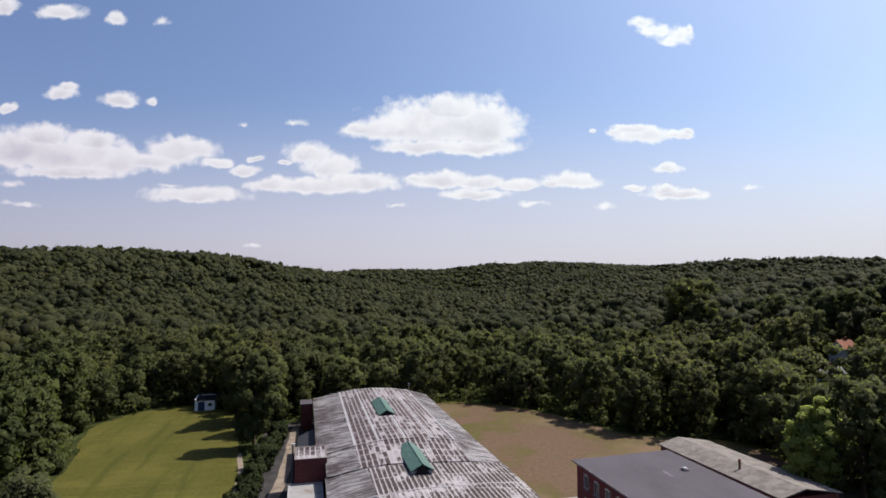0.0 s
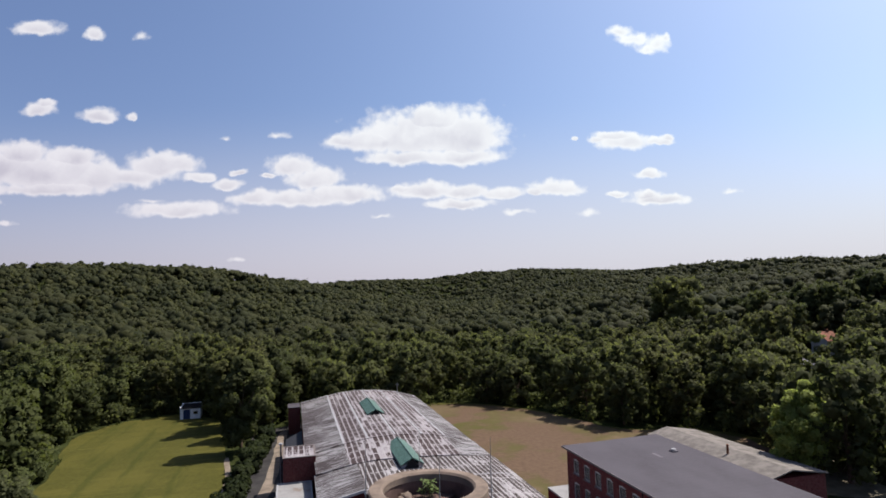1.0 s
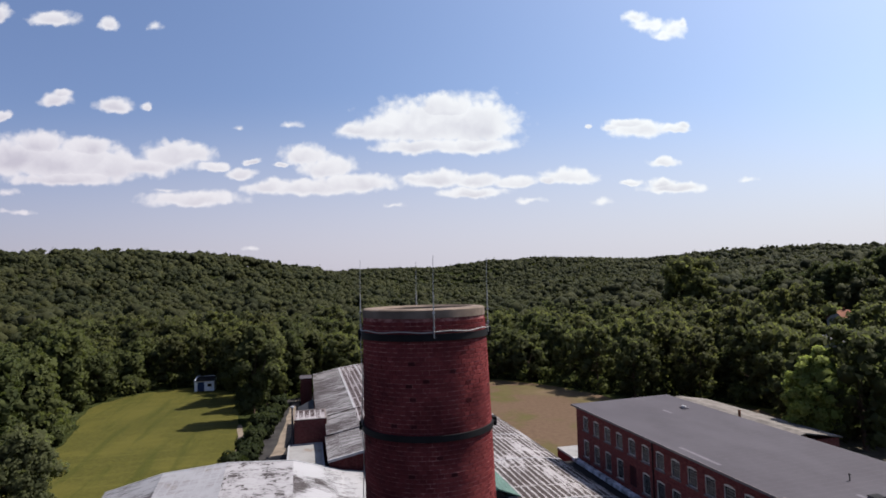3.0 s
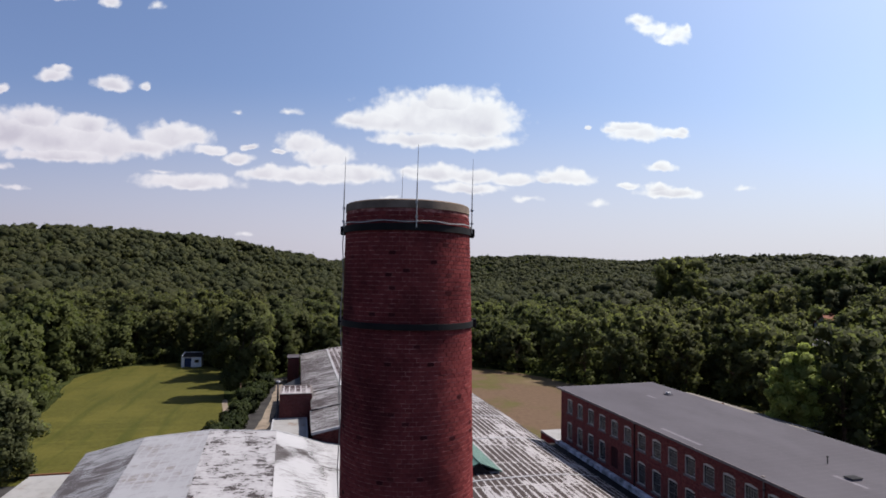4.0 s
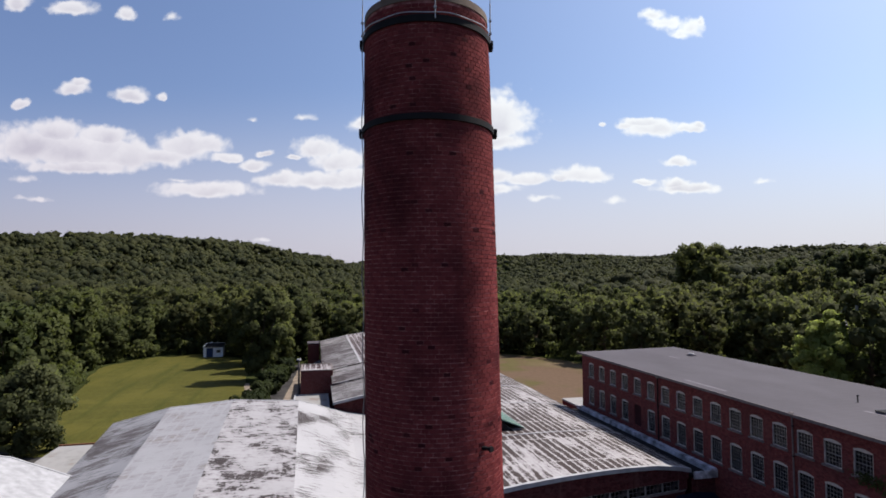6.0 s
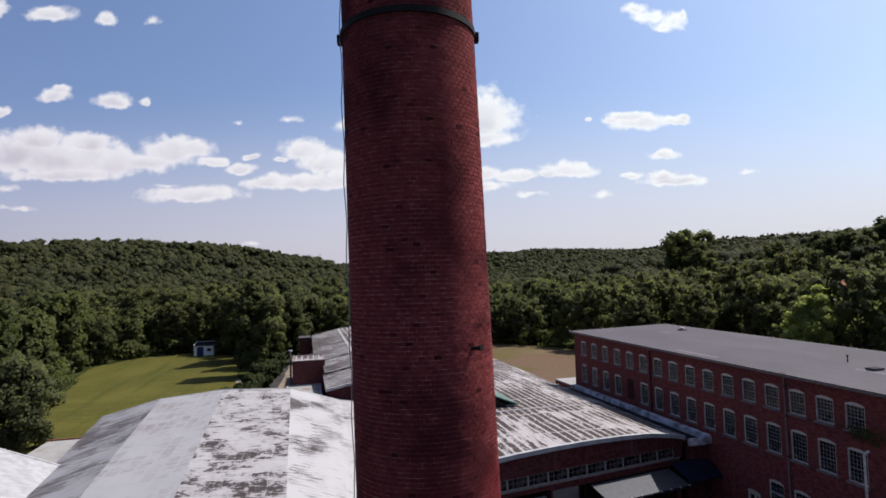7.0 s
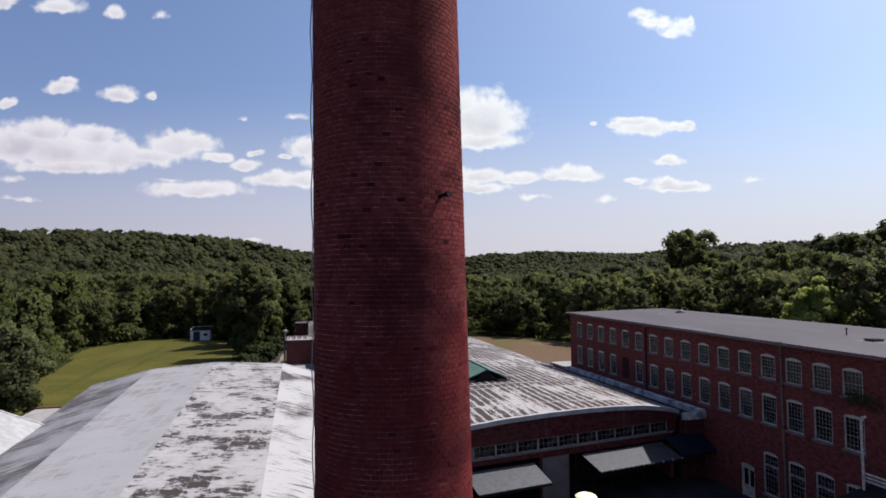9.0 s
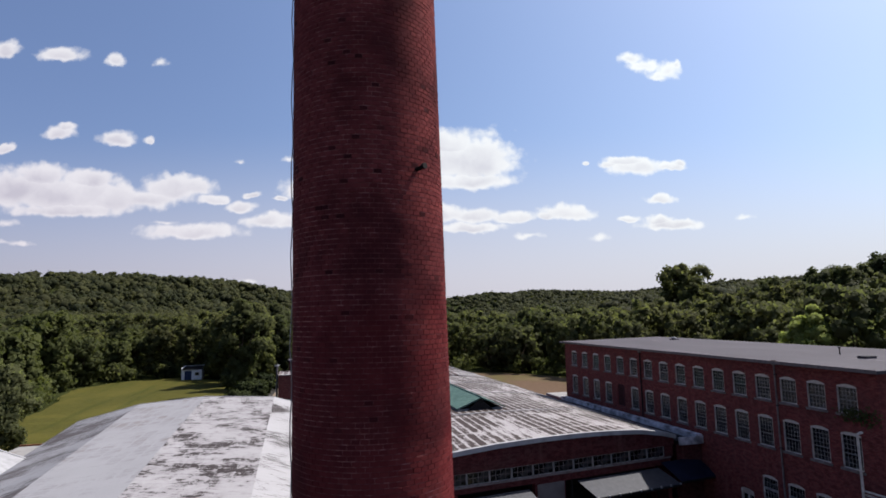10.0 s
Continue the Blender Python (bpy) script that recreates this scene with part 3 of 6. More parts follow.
M = {
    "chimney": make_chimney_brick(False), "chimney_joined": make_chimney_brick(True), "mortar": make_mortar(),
    "mill_wall": make_wall_brick("mill_brick_long_wall", 1, (0.178, 0.041, 0.037), (0.125, 0.031, 0.029), (0.172, 0.074, 0.066), 0.45),
    "mill_end": make_wall_brick("mill_brick_end_wall", 0, (0.178, 0.041, 0.037), (0.125, 0.031, 0.029), (0.172, 0.074, 0.066), 0.45),
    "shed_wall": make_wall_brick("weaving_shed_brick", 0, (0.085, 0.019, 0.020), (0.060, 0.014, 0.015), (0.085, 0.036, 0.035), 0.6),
    "box_wall": make_wall_brick("penthouse_brick", 0, (0.13, 0.036, 0.034), (0.10, 0.028, 0.027), (0.13, 0.07, 0.06), 0.3),
    "roof_rows": make_cell_roof("worn_white_roof_rows", (0.275, 0.252, 0.26), (0.020, 0.012, 0.012), -0.24, (0.78, 2.3), 0.12, 0.55, (0.14, 0.12), 1.8, (2.6, 0.8), 1.1, 1.3),
    "roof_stripe": make_cell_roof("striped_white_roof", (0.30, 0.28, 0.285), (0.018, 0.012, 0.011), -0.20, (0.62, 5.5), 0.10, 0.30, (0.25, 0.15), 1.9, (3.2, 0.50), 1.4, 1.4),
    "roof_streak": make_peeling("streaked_grey_roof", (0.225, 0.212, 0.218), (0.022, 0.016, 0.016), -0.12, (0.25, 0.25), (0.30, 4.2), (4.0, 0.6), 0.3, 0.6, 2.3, 1.2),
    "roof_white": make_cell_roof("white_coated_roof", (0.232, 0.227, 0.242), (0.085, 0.075, 0.075), 0.20, (0.85, 0.9), 0.08, 0.25, (0.25, 0.2), 1.6, (1.0, 3.4), 1.1, 0.9, (1.7, 1.1)),
    "roof_patchy": make_cell_roof("patchy_white_roof", (0.270, 0.258, 0.267), (0.015, 0.011, 0.011), 0.09, (0.95, 0.8), 0.012, 0.26, (0.42, 0.30), 1.7, (1.6, 3.0), 1.4, 1.2, (1.9, 1.4)),
    "roof_side": make_peeling("side_streaked_white_roof", (0.295, 0.285, 0.295), (0.018, 0.013, 0.013), 0.15, (0.22, 0.18), (0.8, 9.0), (1, 1), 0.0, 1.3, 1.7),
    "roof_pale_streak": make_peeling("pale_streaked_roof", (0.195, 0.192, 0.208), (0.030, 0.025, 0.026), 0.05, (0.3, 0.25), (0.6, 7.5), (1, 1), 0.0, 0.9, 1.5),
    "roof_flat": make_peeling("pale_flat_roof", (0.235, 0.225, 0.222), (0.10, 0.08, 0.07), 0.22, (0.5, 0.4), (0.9, 0.9), (3, 2), 0.0, 1.0, 0.8),
    "white_edge": plain("white_roof_edging", (0.27, 0.265, 0.275), 0.6, 0.0, 0.2, 1.5),
    "membrane": make_membrane(), "membrane_pale": plain("pale_felt_patch", (0.115, 0.103, 0.116), 0.8, 0, 0.15, 1.2),
    "gravel_roof": plain("old_gravel_roofing", (0.15, 0.132, 0.12), 0.9, 0, 0.3, 0.8),
    "rust": plain("rusty_iron", (0.16, 0.07, 0.04), 0.8, 0.2),
    "iron": plain("black_iron", (0.013, 0.012, 0.013), 0.75, 0.0),
    "lead": plain("grey_conductor_cable", (0.38, 0.37, 0.37), 0.5, 0.6),
    "flashing": plain("white_coated_flashing", (0.46, 0.44, 0.46), 0.8, 0, 0.7, 1.3),
    # deck coloured extra dark: the mill's shadow over the valley is put in
    "deck_shadow": plain("valley_deck_shadow_dark", (0.020, 0.017, 0.017), 0.9, 0, 0.35, 0.9),
    "concrete": plain("weathered_concrete_cap", (0.165, 0.125, 0.100), 0.9, 0, 0.3, 2.5),
    "soot": plain("sooty_flue_lining", (0.115, 0.074, 0.064), 0.95, 0, 0.4, 2.0),
    "white_paint": plain("white_window_paint", (0.45, 0.40, 0.35), 0.7, 0, 0.3, 4),
    "stone": plain("pale_stone_sill", (0.15, 0.125, 0.12), 0.85, 0, 0.25, 4),
    "sash": plain("weathered_sash_paint", (0.22, 0.205, 0.195), 0.8, 0, 0.4, 3),
    "glass": make_glass(), "galv": make_galvanised(), "copper": make_copper(),
    # near-black: the shade of inner depths put into the colour
    "dark": plain("interior_shade_black", (0.02, 0.018, 0.018), 0.9),
    "blue": plain("dark_blue_canopy", (0.008, 0.010, 0.024), 0.7, 0, 0.3, 1.0),
    "red_door": plain("dark_red_door_paint", (0.040, 0.010, 0.012), 0.7, 0, 0.3, 2),
    "navy": plain("navy_door_paint", (0.03, 0.045, 0.10), 0.6, 0, 0.2),
    "cream": plain("cream_painted_steel", (0.75, 0.68, 0.42), 0.5, 0, 0.12, 2),
    "lime": plain("white_painted_block", (0.72, 0.72, 0.72), 0.8, 0, 0.15, 1.5),
    "door_panel": plain("pale_roller_door", (0.11, 0.098, 0.098), 0.7, 0, 0.2, 1.0),
    "orange_tile": plain("orange_house_roof", (0.19, 0.08, 0.052), 0.85, 0, 0.25, 1.5),
    "grey_shingle": plain("grey_house_shingle", (0.17, 0.165, 0.18), 0.9, 0, 0.25, 1.5),
    "siding": plain("pale_house_siding", (0.34, 0.34, 0.34), 0.8, 0, 0.12, 1.5),
    "bark": plain("tree_bark", (0.085, 0.06, 0.042), 0.95, 0, 0.4, 3),
    "leaf": make_foliage("oak_leaves", (0.052, 0.057, 0.025), (0.090, 0.098, 0.042), 0.55, 0.55, 0.45, 0.22),
    "leaf_brush": make_foliage("brush_leaves", (0.048, 0.056, 0.021), (0.092, 0.104, 0.038), 0.5, 0.5, 0.4, 0.4, 5.0),
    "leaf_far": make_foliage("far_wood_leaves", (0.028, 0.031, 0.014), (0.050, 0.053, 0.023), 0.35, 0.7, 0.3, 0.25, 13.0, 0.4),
    "leaf_pale": make_foliage("willow_leaves", (0.066, 0.072, 0.034), (0.125, 0.132, 0.064), 0.6, 0.1, 0.45, 0.2),
    "leaf_bright": make_foliage("maple_leaves", (0.16, 0.186, 0.052), (0.29, 0.325, 0.100), 0.55, 0.1, 0.45, 0.25),
    "leaf_dark": make_foliage("shrub_leaves", (0.034, 0.041, 0.016), (0.072, 0.084, 0.031), 0.4, 0.4, 0.4, 0.35),
    # leaf colour darkened to stand for the tree shade beside the track
    "leaf_shade_hedge": make_foliage("hedge_leaves_shade_dark", (0.012, 0.017, 0.007), (0.034, 0.042, 0.016)),
    "weed": plain("weed_leaves", (0.13, 0.165, 0.055), 0.6, 0, 0.3, 9),
    "grass": make_grass(), "dirt": make_dirt(), "ground": make_ground(), "asphalt": make_asphalt(),
    "track_earth": plain("dull_track_earth", (0.10, 0.085, 0.060), 0.95, 0, 0.35, 0.5),
    "path": plain("pale_dirt_track", (0.165, 0.132, 0.105), 0.95, 0, 0.3, 0.6),
}

# ---- helpers for things ----
SITE = Matrix.Rotation(math.atan2(0.207, 0.978), 4, "Z")


def site(a, b, z=0.0, turn=0.0):
    return SITE @ Matrix.Translation((a, b, z)) @ Matrix.Rotation(radians(turn), 4, "Z")


def mesh_of(name, bm, material):
    me = bpy.data.meshes.new(name)
    bm.to_mesh(me)
    bm.free()
    me.materials.append(material)
    return me


def thing(name, m, label, category, group="", kind=""):
    ob = new(name)
    ob.matrix_world = m
    return tagged(ob, label, category, group, kind)


def part(name, bm, material, parent, label="", m=None):
    ob = new(name, mesh_of(name, bm, material) if isinstance(bm, bmesh.types.BMesh) else bm)
    ob.parent = parent
    if m is not None:
        ob.matrix_basis = m
    return tagged(ob, label)


def solo(name, bm, material, m, label, category, group="", kind=""):
    ob = new(name, mesh_of(name, bm, material))
    ob.matrix_world = m
    return tagged(ob, label, category, group, kind)


def hexa(bm, p):
    """Eight corners, bottom ring then top ring."""
    v = [bm.verts.new(q) for q in p]
    for f in ((3, 2, 1, 0), (4, 5, 6, 7), (0, 1, 5, 4), (1, 2, 6, 5), (2, 3, 7, 6), (3, 0, 4, 7)):
        bm.faces.new([v[i] for i in f])


def box(bm, x0, y0, z0, x1, y1, z1):
    hexa(bm, [(x0, y0, z0), (x1, y0, z0), (x1, y1, z0), (x0, y1, z0), (x0, y0, z1), (x1, y0, z1), (x1, y1, z1), (x0, y1, z1)])


def boxes(*rows):
    bm = bmesh.new()
    for r in rows:
        box(bm, *r)
    return bm


def bevelled(bm, w=0.02):
    bmesh.ops.bevel(bm, geom=bm.edges[:], offset=w, segments=1, affect="EDGES")
    return bm


def tube(bm, p, q, r0, r1=None, n=8, caps=True):
    p, q = Vector(p), Vector(q)
    r1 = r0 if r1 is None else r1
    turn = (q - p).to_track_quat("Z", "Y")
    rings = []
    for c, r in ((p, r0), (q, r1)):
        rings.append([bm.verts.new(c + turn @ Vector((r * math.cos(i * math.tau / n), r * math.sin(i * math.tau / n), 0))) for i in range(n)])
    for i in range(n):
        bm.faces.new((rings[0][i], rings[0][(i + 1) % n], rings[1][(i + 1) % n], rings[1][i]))
    if caps:
        bm.faces.new(rings[0][::-1])
        bm.faces.new(rings[1])
    return bm


def lathe(bm, rings, n=64, close=False):
    """rings: (x, y, z, r) one above another."""
    loops = [[bm.verts.new((x + r * math.cos(i * math.tau / n), y + r * math.sin(i * math.tau / n), z)) for i in range(n)] for x, y, z, r in rings]
    pairs = list(zip(loops, loops[1:])) + ([(loops[-1], loops[0])] if close else [])
    for lo, hi in pairs:
        for i in range(n):
            bm.faces.new((lo[i], lo[(i + 1) % n], hi[(i + 1) % n], hi[i]))
    return bm


def arrays_mesh(name, verts, faces, material, normals=None, flat=False):
    """A mesh from numpy arrays of corners and equal-sided faces."""
    me = bpy.data.meshes.new(name)
    n, k = faces.shape
    me.vertices.add(len(verts))
    me.vertices.foreach_set("co", verts.astype(np.float32).ravel())
    me.loops.add(n * k)
    me.loops.foreach_set("vertex_index", faces.astype(np.int32).ravel())
    me.polygons.add(n)
    me.polygons.foreach_set("loop_start", np.arange(0, n * k, k, dtype=np.int32))
    me.update(calc_edges=True)
    if flat:
        me.polygons.foreach_set("use_smooth", np.zeros(n, dtype=bool))
    if normals is not None:
        me.normals_split_custom_set_from_vertices(normals.astype(np.float32))
    me.materials.append(material)
    return me


# ---- ground ----


def ease(x):
    x = np.clip(x, 0, 1)
    return x * x * (3 - 2 * x)


def terrain(x, y):
    """Height of the ground: level round the mill, rising to the right, hills beyond."""
    x, y = np.asarray(x, float), np.asarray(y, float)
    far = ease((y - 170) / 260)
    h = 9 * ease((x - 72) / 70) * ease((y - 20) / 120) + 15 * ease((x - 100) / 170) * ease((y - 60) / 200)
    hills = 59.5 * np.exp(-(((x + 430) / 260) ** 2 + ((y - 820) / 330) ** 2)) + 33 * np.exp(-(((x + 850) / 330) ** 2 + ((y - 820) / 400) ** 2))
    hills = hills + 94 * np.exp(-(((x + 60) / 1000) ** 2)) * ease((y - 1500) / 1300) + 27 * ease((y - 450) / 700) * ease((x - 60) / 500) + 15 * ease((x - 330) / 330) * ease((y - 420) / 350)
    hills = hills + 15 * np.exp(-(((x + 190) / 160) ** 2 + ((y - 880) / 260) ** 2))
    return h + far * hills + 5 * ease((-x - 88) / 90) * ease((y - 90) / 120)


def build_ground():
    radii = np.concatenate([[0.0], np.linspace(12, 320, 40), np.geomspace(335, 4600, 46)])
    n = 120
    ang = np.arange(n) * math.tau / n
    x = np.outer(radii, np.cos(ang))
    y = np.outer(radii, np.sin(ang)) + 60
    verts = np.stack([x, y, terrain(x, y)], -1).reshape(-1, 3)
    i, j = np.meshgrid(np.arange(len(radii) - 1), np.arange(n), indexing="ij")
    k = (j + 1) % n
    faces = np.stack([i * n + j, (i + 1) * n + j, (i + 1) * n + k, i * n + k], -1).reshape(-1, 4)
    ob = new("ground", arrays_mesh("ground", verts, faces, M["ground"]))
    tagged(ob, "dark green woodland ground rolling up to wooded hills", "ground", kind="structure")


def outline(corners, rough, seed, steps=10):
    """A closed, softened outline through a few corners."""
    pts = [Vector((*c, 0)) for c in corners]
    out, n = [], len(pts)
    for i in range(n):
        p0, p1, p2, p3 = (pts[(i + k - 1) % n] for k in range(4))
        for s in range(steps):
            t = s / steps
            q = 0.5 * ((2 * p1) + (p2 - p0) * t + (2 * p0 - 5 * p1 + 4 * p2 - p3) * t * t + (3 * p1 - p0 - 3 * p2 + p3) * t ** 3)
            q.x += rough * noise.noise((q.x * 0.23, q.y * 0.23, seed))
            q.y += rough * noise.noise((q.x * 0.23, q.y * 0.23, seed + 7))
            out.append(q)
    return out


def sheet(name, corners, z, material, label, rough=1.0, seed=0.0):
    bm = bmesh.new()
    pts = outline(corners, rough, seed)
    vs = [bm.verts.new((p.x, p.y, z)) for p in pts]
    f = bm.faces.new(vs)
    lo = [bm.verts.new((p.x, p.y, z - 0.3)) for p in pts]
    for i in range(len(vs)):
        bm.faces.new((vs[i], lo[i], lo[(i + 1) % len(vs)], vs[(i + 1) % len(vs)]))
    bmesh.ops.triangulate(bm, faces=[f])
    bmesh.ops.recalc_face_normals(bm, faces=bm.faces[:])
    solo(name, bm, material, SITE, label, "ground", kind="structure")


LAWN = [(-38, 105), (-44, 133), (-38, 148), (-26, 152), (-17, 141), (-13, 118), (-10.6, 92), (-11, 74), (-16, 69), (-26, 68), (-34, 72), (-38, 88)]
FIELD = [(25, 60), (25.5, 95), (26, 128), (33, 139), (47, 132), (56, 116), (61, 101), (70, 97), (78, 88), (72, 72), (52, 60), (38, 57.5)]
build_ground()
sheet("lawn", LAWN, 0.03, M["grass"], "mown lawn, yellowish green with dry patches", 1.2, 1.0)
sheet("field", FIELD, 0.03, M["dirt"], "bare tan earth field with thin grass", 1.5, 4.0)
sheet("field_verge", [(50 + (x - 50) * 1.09, 98 + (y - 98) * 1.07) for x, y in FIELD], 0.012, M["grass"], "strip of rough grass round the bare field", 1.0, 8.0)
sheet("yard", [(-48, -30), (-48, 66), (-12, 68), (-9, 92), (-6, 126), (25, 129), (27, 60), (44, 58), (56, 55), (60, -30)], 0.02, M["asphalt"], "dark asphalt mill yard", 0.3, 9.0)
sheet("track", [(-7.3, 66), (-5.4, 84), (-4.1, 104), (-3.2, 122), (-1.9, 126), (-1.6, 118), (-2.5, 102), (-3.7, 86), (-5.4, 66)], 0.05, M["path"], "pale dirt track beside the weaving shed", 0.5, 3.0)
sheet("lawn_edging", [(-11.3, 70), (-10.6, 84), (-10.7, 94), (-12.0, 106), (-11.2, 106), (-9.9, 94), (-9.8, 84), (-10.5, 70)], 0.06, M["path"], "pale worn path along the lawn's edge", 0.2, 6.0)
sheet("drive", [(66, 60), (68, 68), (77, 72), (92, 72), (92, 66), (78, 62), (74, 57)], 0.06, M["track_earth"], "dull earth drive behind the mill", 0.8, 5.0)

# ---- chimney ----
CH = (-0.156, 11.10)
TOP = 23.46


def shaft(z):
    """The axis and the radius of the brick shaft at height z."""
    d = TOP - z
    return CH[0] + 0.0159 * d, CH[1], 1.195 + 0.047 * (1 - math.exp(-d / 1.4)) + 0.0062 * d


COURSE, PER = 0.078, 62


def brick_box(z, i, n, depth, rng):
    """Corners of one brick: its outer face bowed on the shaft."""
    x, y, r = shaft(z)
    r += depth
    off = 0.5 * (round(z / COURSE) % 2)
    gap = 0.0040 / r
    a0, a1 = (i + off) * math.tau / n + gap, (i + 1 + off) * math.tau / n - gap
    z0, z1 = z + 0.0075, z + COURSE - 0.0075
    inner, am = r - 0.03, (a0 + a1) / 2
    pts = []
    for zz in (z0, z1):
        for rr, aa in ((r, a0), (r, am), (r, a1), (inner, a1), (inner, am), (inner, a0)):
            pts.append((x + rr * math.cos(aa), y + rr * math.sin(aa), zz))
    return pts


def build_chimney():
    c = thing("chimney", Matrix.Identity(4), "tall round tapering red brick mill chimney with iron bands", "chimney")
    core = lathe(bmesh.new(), [(*shaft(z)[:2], z, shaft(z)[2] - 0.0050) for z in np.linspace(0, TOP - 0.16, 40)], 240)
    part("mortar_core", core, M["mortar"], c, "pinkish lime mortar joints")
    x, y, r = shaft(TOP)
    flue = lathe(bmesh.new(), [(x, y, z, 0.93) for z in (TOP - 0.02, TOP - 1.2, TOP - 3, 8)][::-1], 64)
    for f in flue.faces:
        f.normal_flip()
    part("flue", flue, M["soot"], c, "soot-dark brick flue lining")
    cap = lathe(bmesh.new(), [(x, y, TOP - 0.16, r - 0.05), (x, y, TOP - 0.16, r + 0.018), (x, y, TOP - 0.02, r + 0.012), (x, y, TOP, r - 0.012), (x, y, TOP + 0.01, 0.96), (x, y, TOP - 0.03, 0.915), (x, y, TOP - 0.16, 0.915)], 96, True)
    part("cap", cap, M["concrete"], c, "weathered beige concrete cap ring")
    for z, h in ((22.96, 0.125), (21.2, 0.11)):
        x, y, r = shaft(z)
        band = lathe(bmesh.new(), [(x, y, z - h / 2, r), (x, y, z - h / 2, r + 0.035), (x, y, z + h / 2, r + 0.035), (x, y, z + h / 2, r)], 96)
        b = part("iron_band", band, M["iron"], c, "black iron hoop")
        for s in (-1, 1):
            lug = boxes((x + s * (r + 0.05) - 0.05, y - 0.09, z - 0.085, x + s * (r + 0.05) + 0.05, y + 0.09, z + 0.085))
            part("lug", bevelled(lug, 0.012), M["iron"], b)
            part("clamp_bolt", tube(bmesh.new(), (x + s * (r + 0.05), y - 0.15, z), (x + s * (r + 0.05), y + 0.15, z), 0.022, n=8), M["iron"], b)
    # lightning conductors
    z = 23.06
    x, y, r = shaft(z)
    ring = bmesh.new()
    for i in range(72):
        a0, a1 = i * math.tau / 72, (i + 1) * math.tau / 72
        sag = 0.012 * math.sin(a0 * 9)
        tube(ring, (x + (r + 0.045) * math.cos(a0), y + (r + 0.045) * math.sin(a0), z + sag), (x + (r + 0.045) * math.cos(a1), y + (r + 0.045) * math.sin(a1), z + 0.012 * math.sin(a1 * 9)), 0.011, n=5, caps=False)
    part("conductor_ring", ring, M["lead"], c, "grey lightning conductor cable")
    for deg in (-82, -8, 98, 183):
        a = radians(deg)
        px, py = x + (r + 0.05) * math.cos(a), y + (r + 0.05) * math.sin(a)
        rod = tube(bmesh.new(), (px, py, 22.95), (px, py, 23.75), 0.012, n=6)
        tube(rod, (px, py, 23.75), (px + 0.01, py, 24.42), 0.008, 0.004, n=6)
        rd = part("lightning_rod", rod, M["lead"], c, "thin grey lightning rod")
        for zz in (23.12, 23.38):
            part("bracket", boxes((px - 0.025, py - 0.025, zz, px + 0.025, py + 0.025, zz + 0.035)), M["lead"], rd)
    down = bmesh.new()
    last = None
    for k in range(60):
        zz = 23.1 - k * 0.39
        sx, sy, sr = shaft(zz)
        a = radians(186)
        q = (sx + (sr + 0.03 + 0.018 * math.sin(k * 1.7)) * math.cos(a), sy + (sr + 0.03) * math.sin(a), zz)
        if last:
            tube(down, last, q, 0.010, n=5, caps=False)
        last = q
    part("down_cable", down, M["lead"], c)
    # one iron peg
    z = 15.43
    x, y, r = shaft(z)
    a = radians(-48)
    ux, uy = math.cos(a), math.sin(a)
    peg = tube(bmesh.new(), (x + (r - 0.05) * ux, y + (r - 0.05) * uy, z - 0.01), (x + (r + 0.20) * ux, y + (r + 0.20) * uy, z + 0.015), 0.035, n=10)
    tube(peg, (x + (r + 0.17) * ux, y + (r + 0.17) * uy, z + 0.012), (x + (r + 0.21) * ux, y + (r + 0.21) * uy, z + 0.016), 0.05, n=10)
    part("peg", peg, M["iron"], c, "short iron peg standing out of the brickwork")
    # weeds on the rim
    rng = random.Random(5)
    x, y, r = shaft(TOP)
    ledge = bmesh.new()
    steps = 26
    for k in range(steps):
        a0, a1 = radians(50 + 150 * k / steps), radians(50 + 150 * (k + 1) / steps)
        q = 0.55 + 0.07 * noise.noise((k * 0.4, 0, 3.1))
        hexa(ledge, [(x + rr * math.cos(aa), y + rr * math.sin(aa), zz) for zz in (TOP - 1.0, TOP - 0.42 + 0.05 * noise.noise((k * 0.35, 2, 0))) for rr, aa in ((q, a0), (0.935, a0), (0.935, a1), (q, a1))])
    part("flue_ledge", ledge, M["soot"], c, "rubble-strewn ledge inside the flue")
    for k in range(4):
        bm = bmesh.new()
        bmesh.ops.create_icosphere(bm, subdivisions=2, radius=0.09 + 0.02 * k)
        for v in bm.verts:
            v.co *= 0.85 + 0.35 * noise.noise(v.co * 9 + Vector((k, 0, 0)))
            v.co.z *= 0.7
        aa = radians((142, 156, 165, 128)[k])
        solo("loose_brick", bm, M["concrete"], Matrix.Translation((x + 0.74 * math.cos(aa), y + 0.74 * math.sin(aa), TOP - 0.37)), "broken lump of brick and mortar on the flue ledge", "rubble", "flue rubble")
    w = thing("weed", Matrix.Translation((x + 0.02, y + 0.66, TOP - 0.43)), "small leafy green weed growing on the flue ledge", "plant")
    for k in range(7):
        st = bmesh.new()
        px, py = rng.uniform(-0.16, 0.16), rng.uniform(-0.05, 0.12)
        hgt = rng.uniform(0.14, 0.36)
        tube(st, (px * 0.5, py, -0.03), (px, py, hgt), 0.006, 0.003, n=4)
        s = part("stem", st, M["weed"], w)
        lf = bmesh.new()
        for q in range(26):
            p = Vector((px + rng.gauss(0, 0.045), py + rng.gauss(0, 0.045), hgt * rng.uniform(0.5, 1.1)))
            d = Vector((rng.gauss(0, 1), rng.gauss(0, 1), rng.gauss(0, 0.6))).normalized() * 0.045
            e = d.cross(Vector((0, 0, 1))).normalized() * 0.018
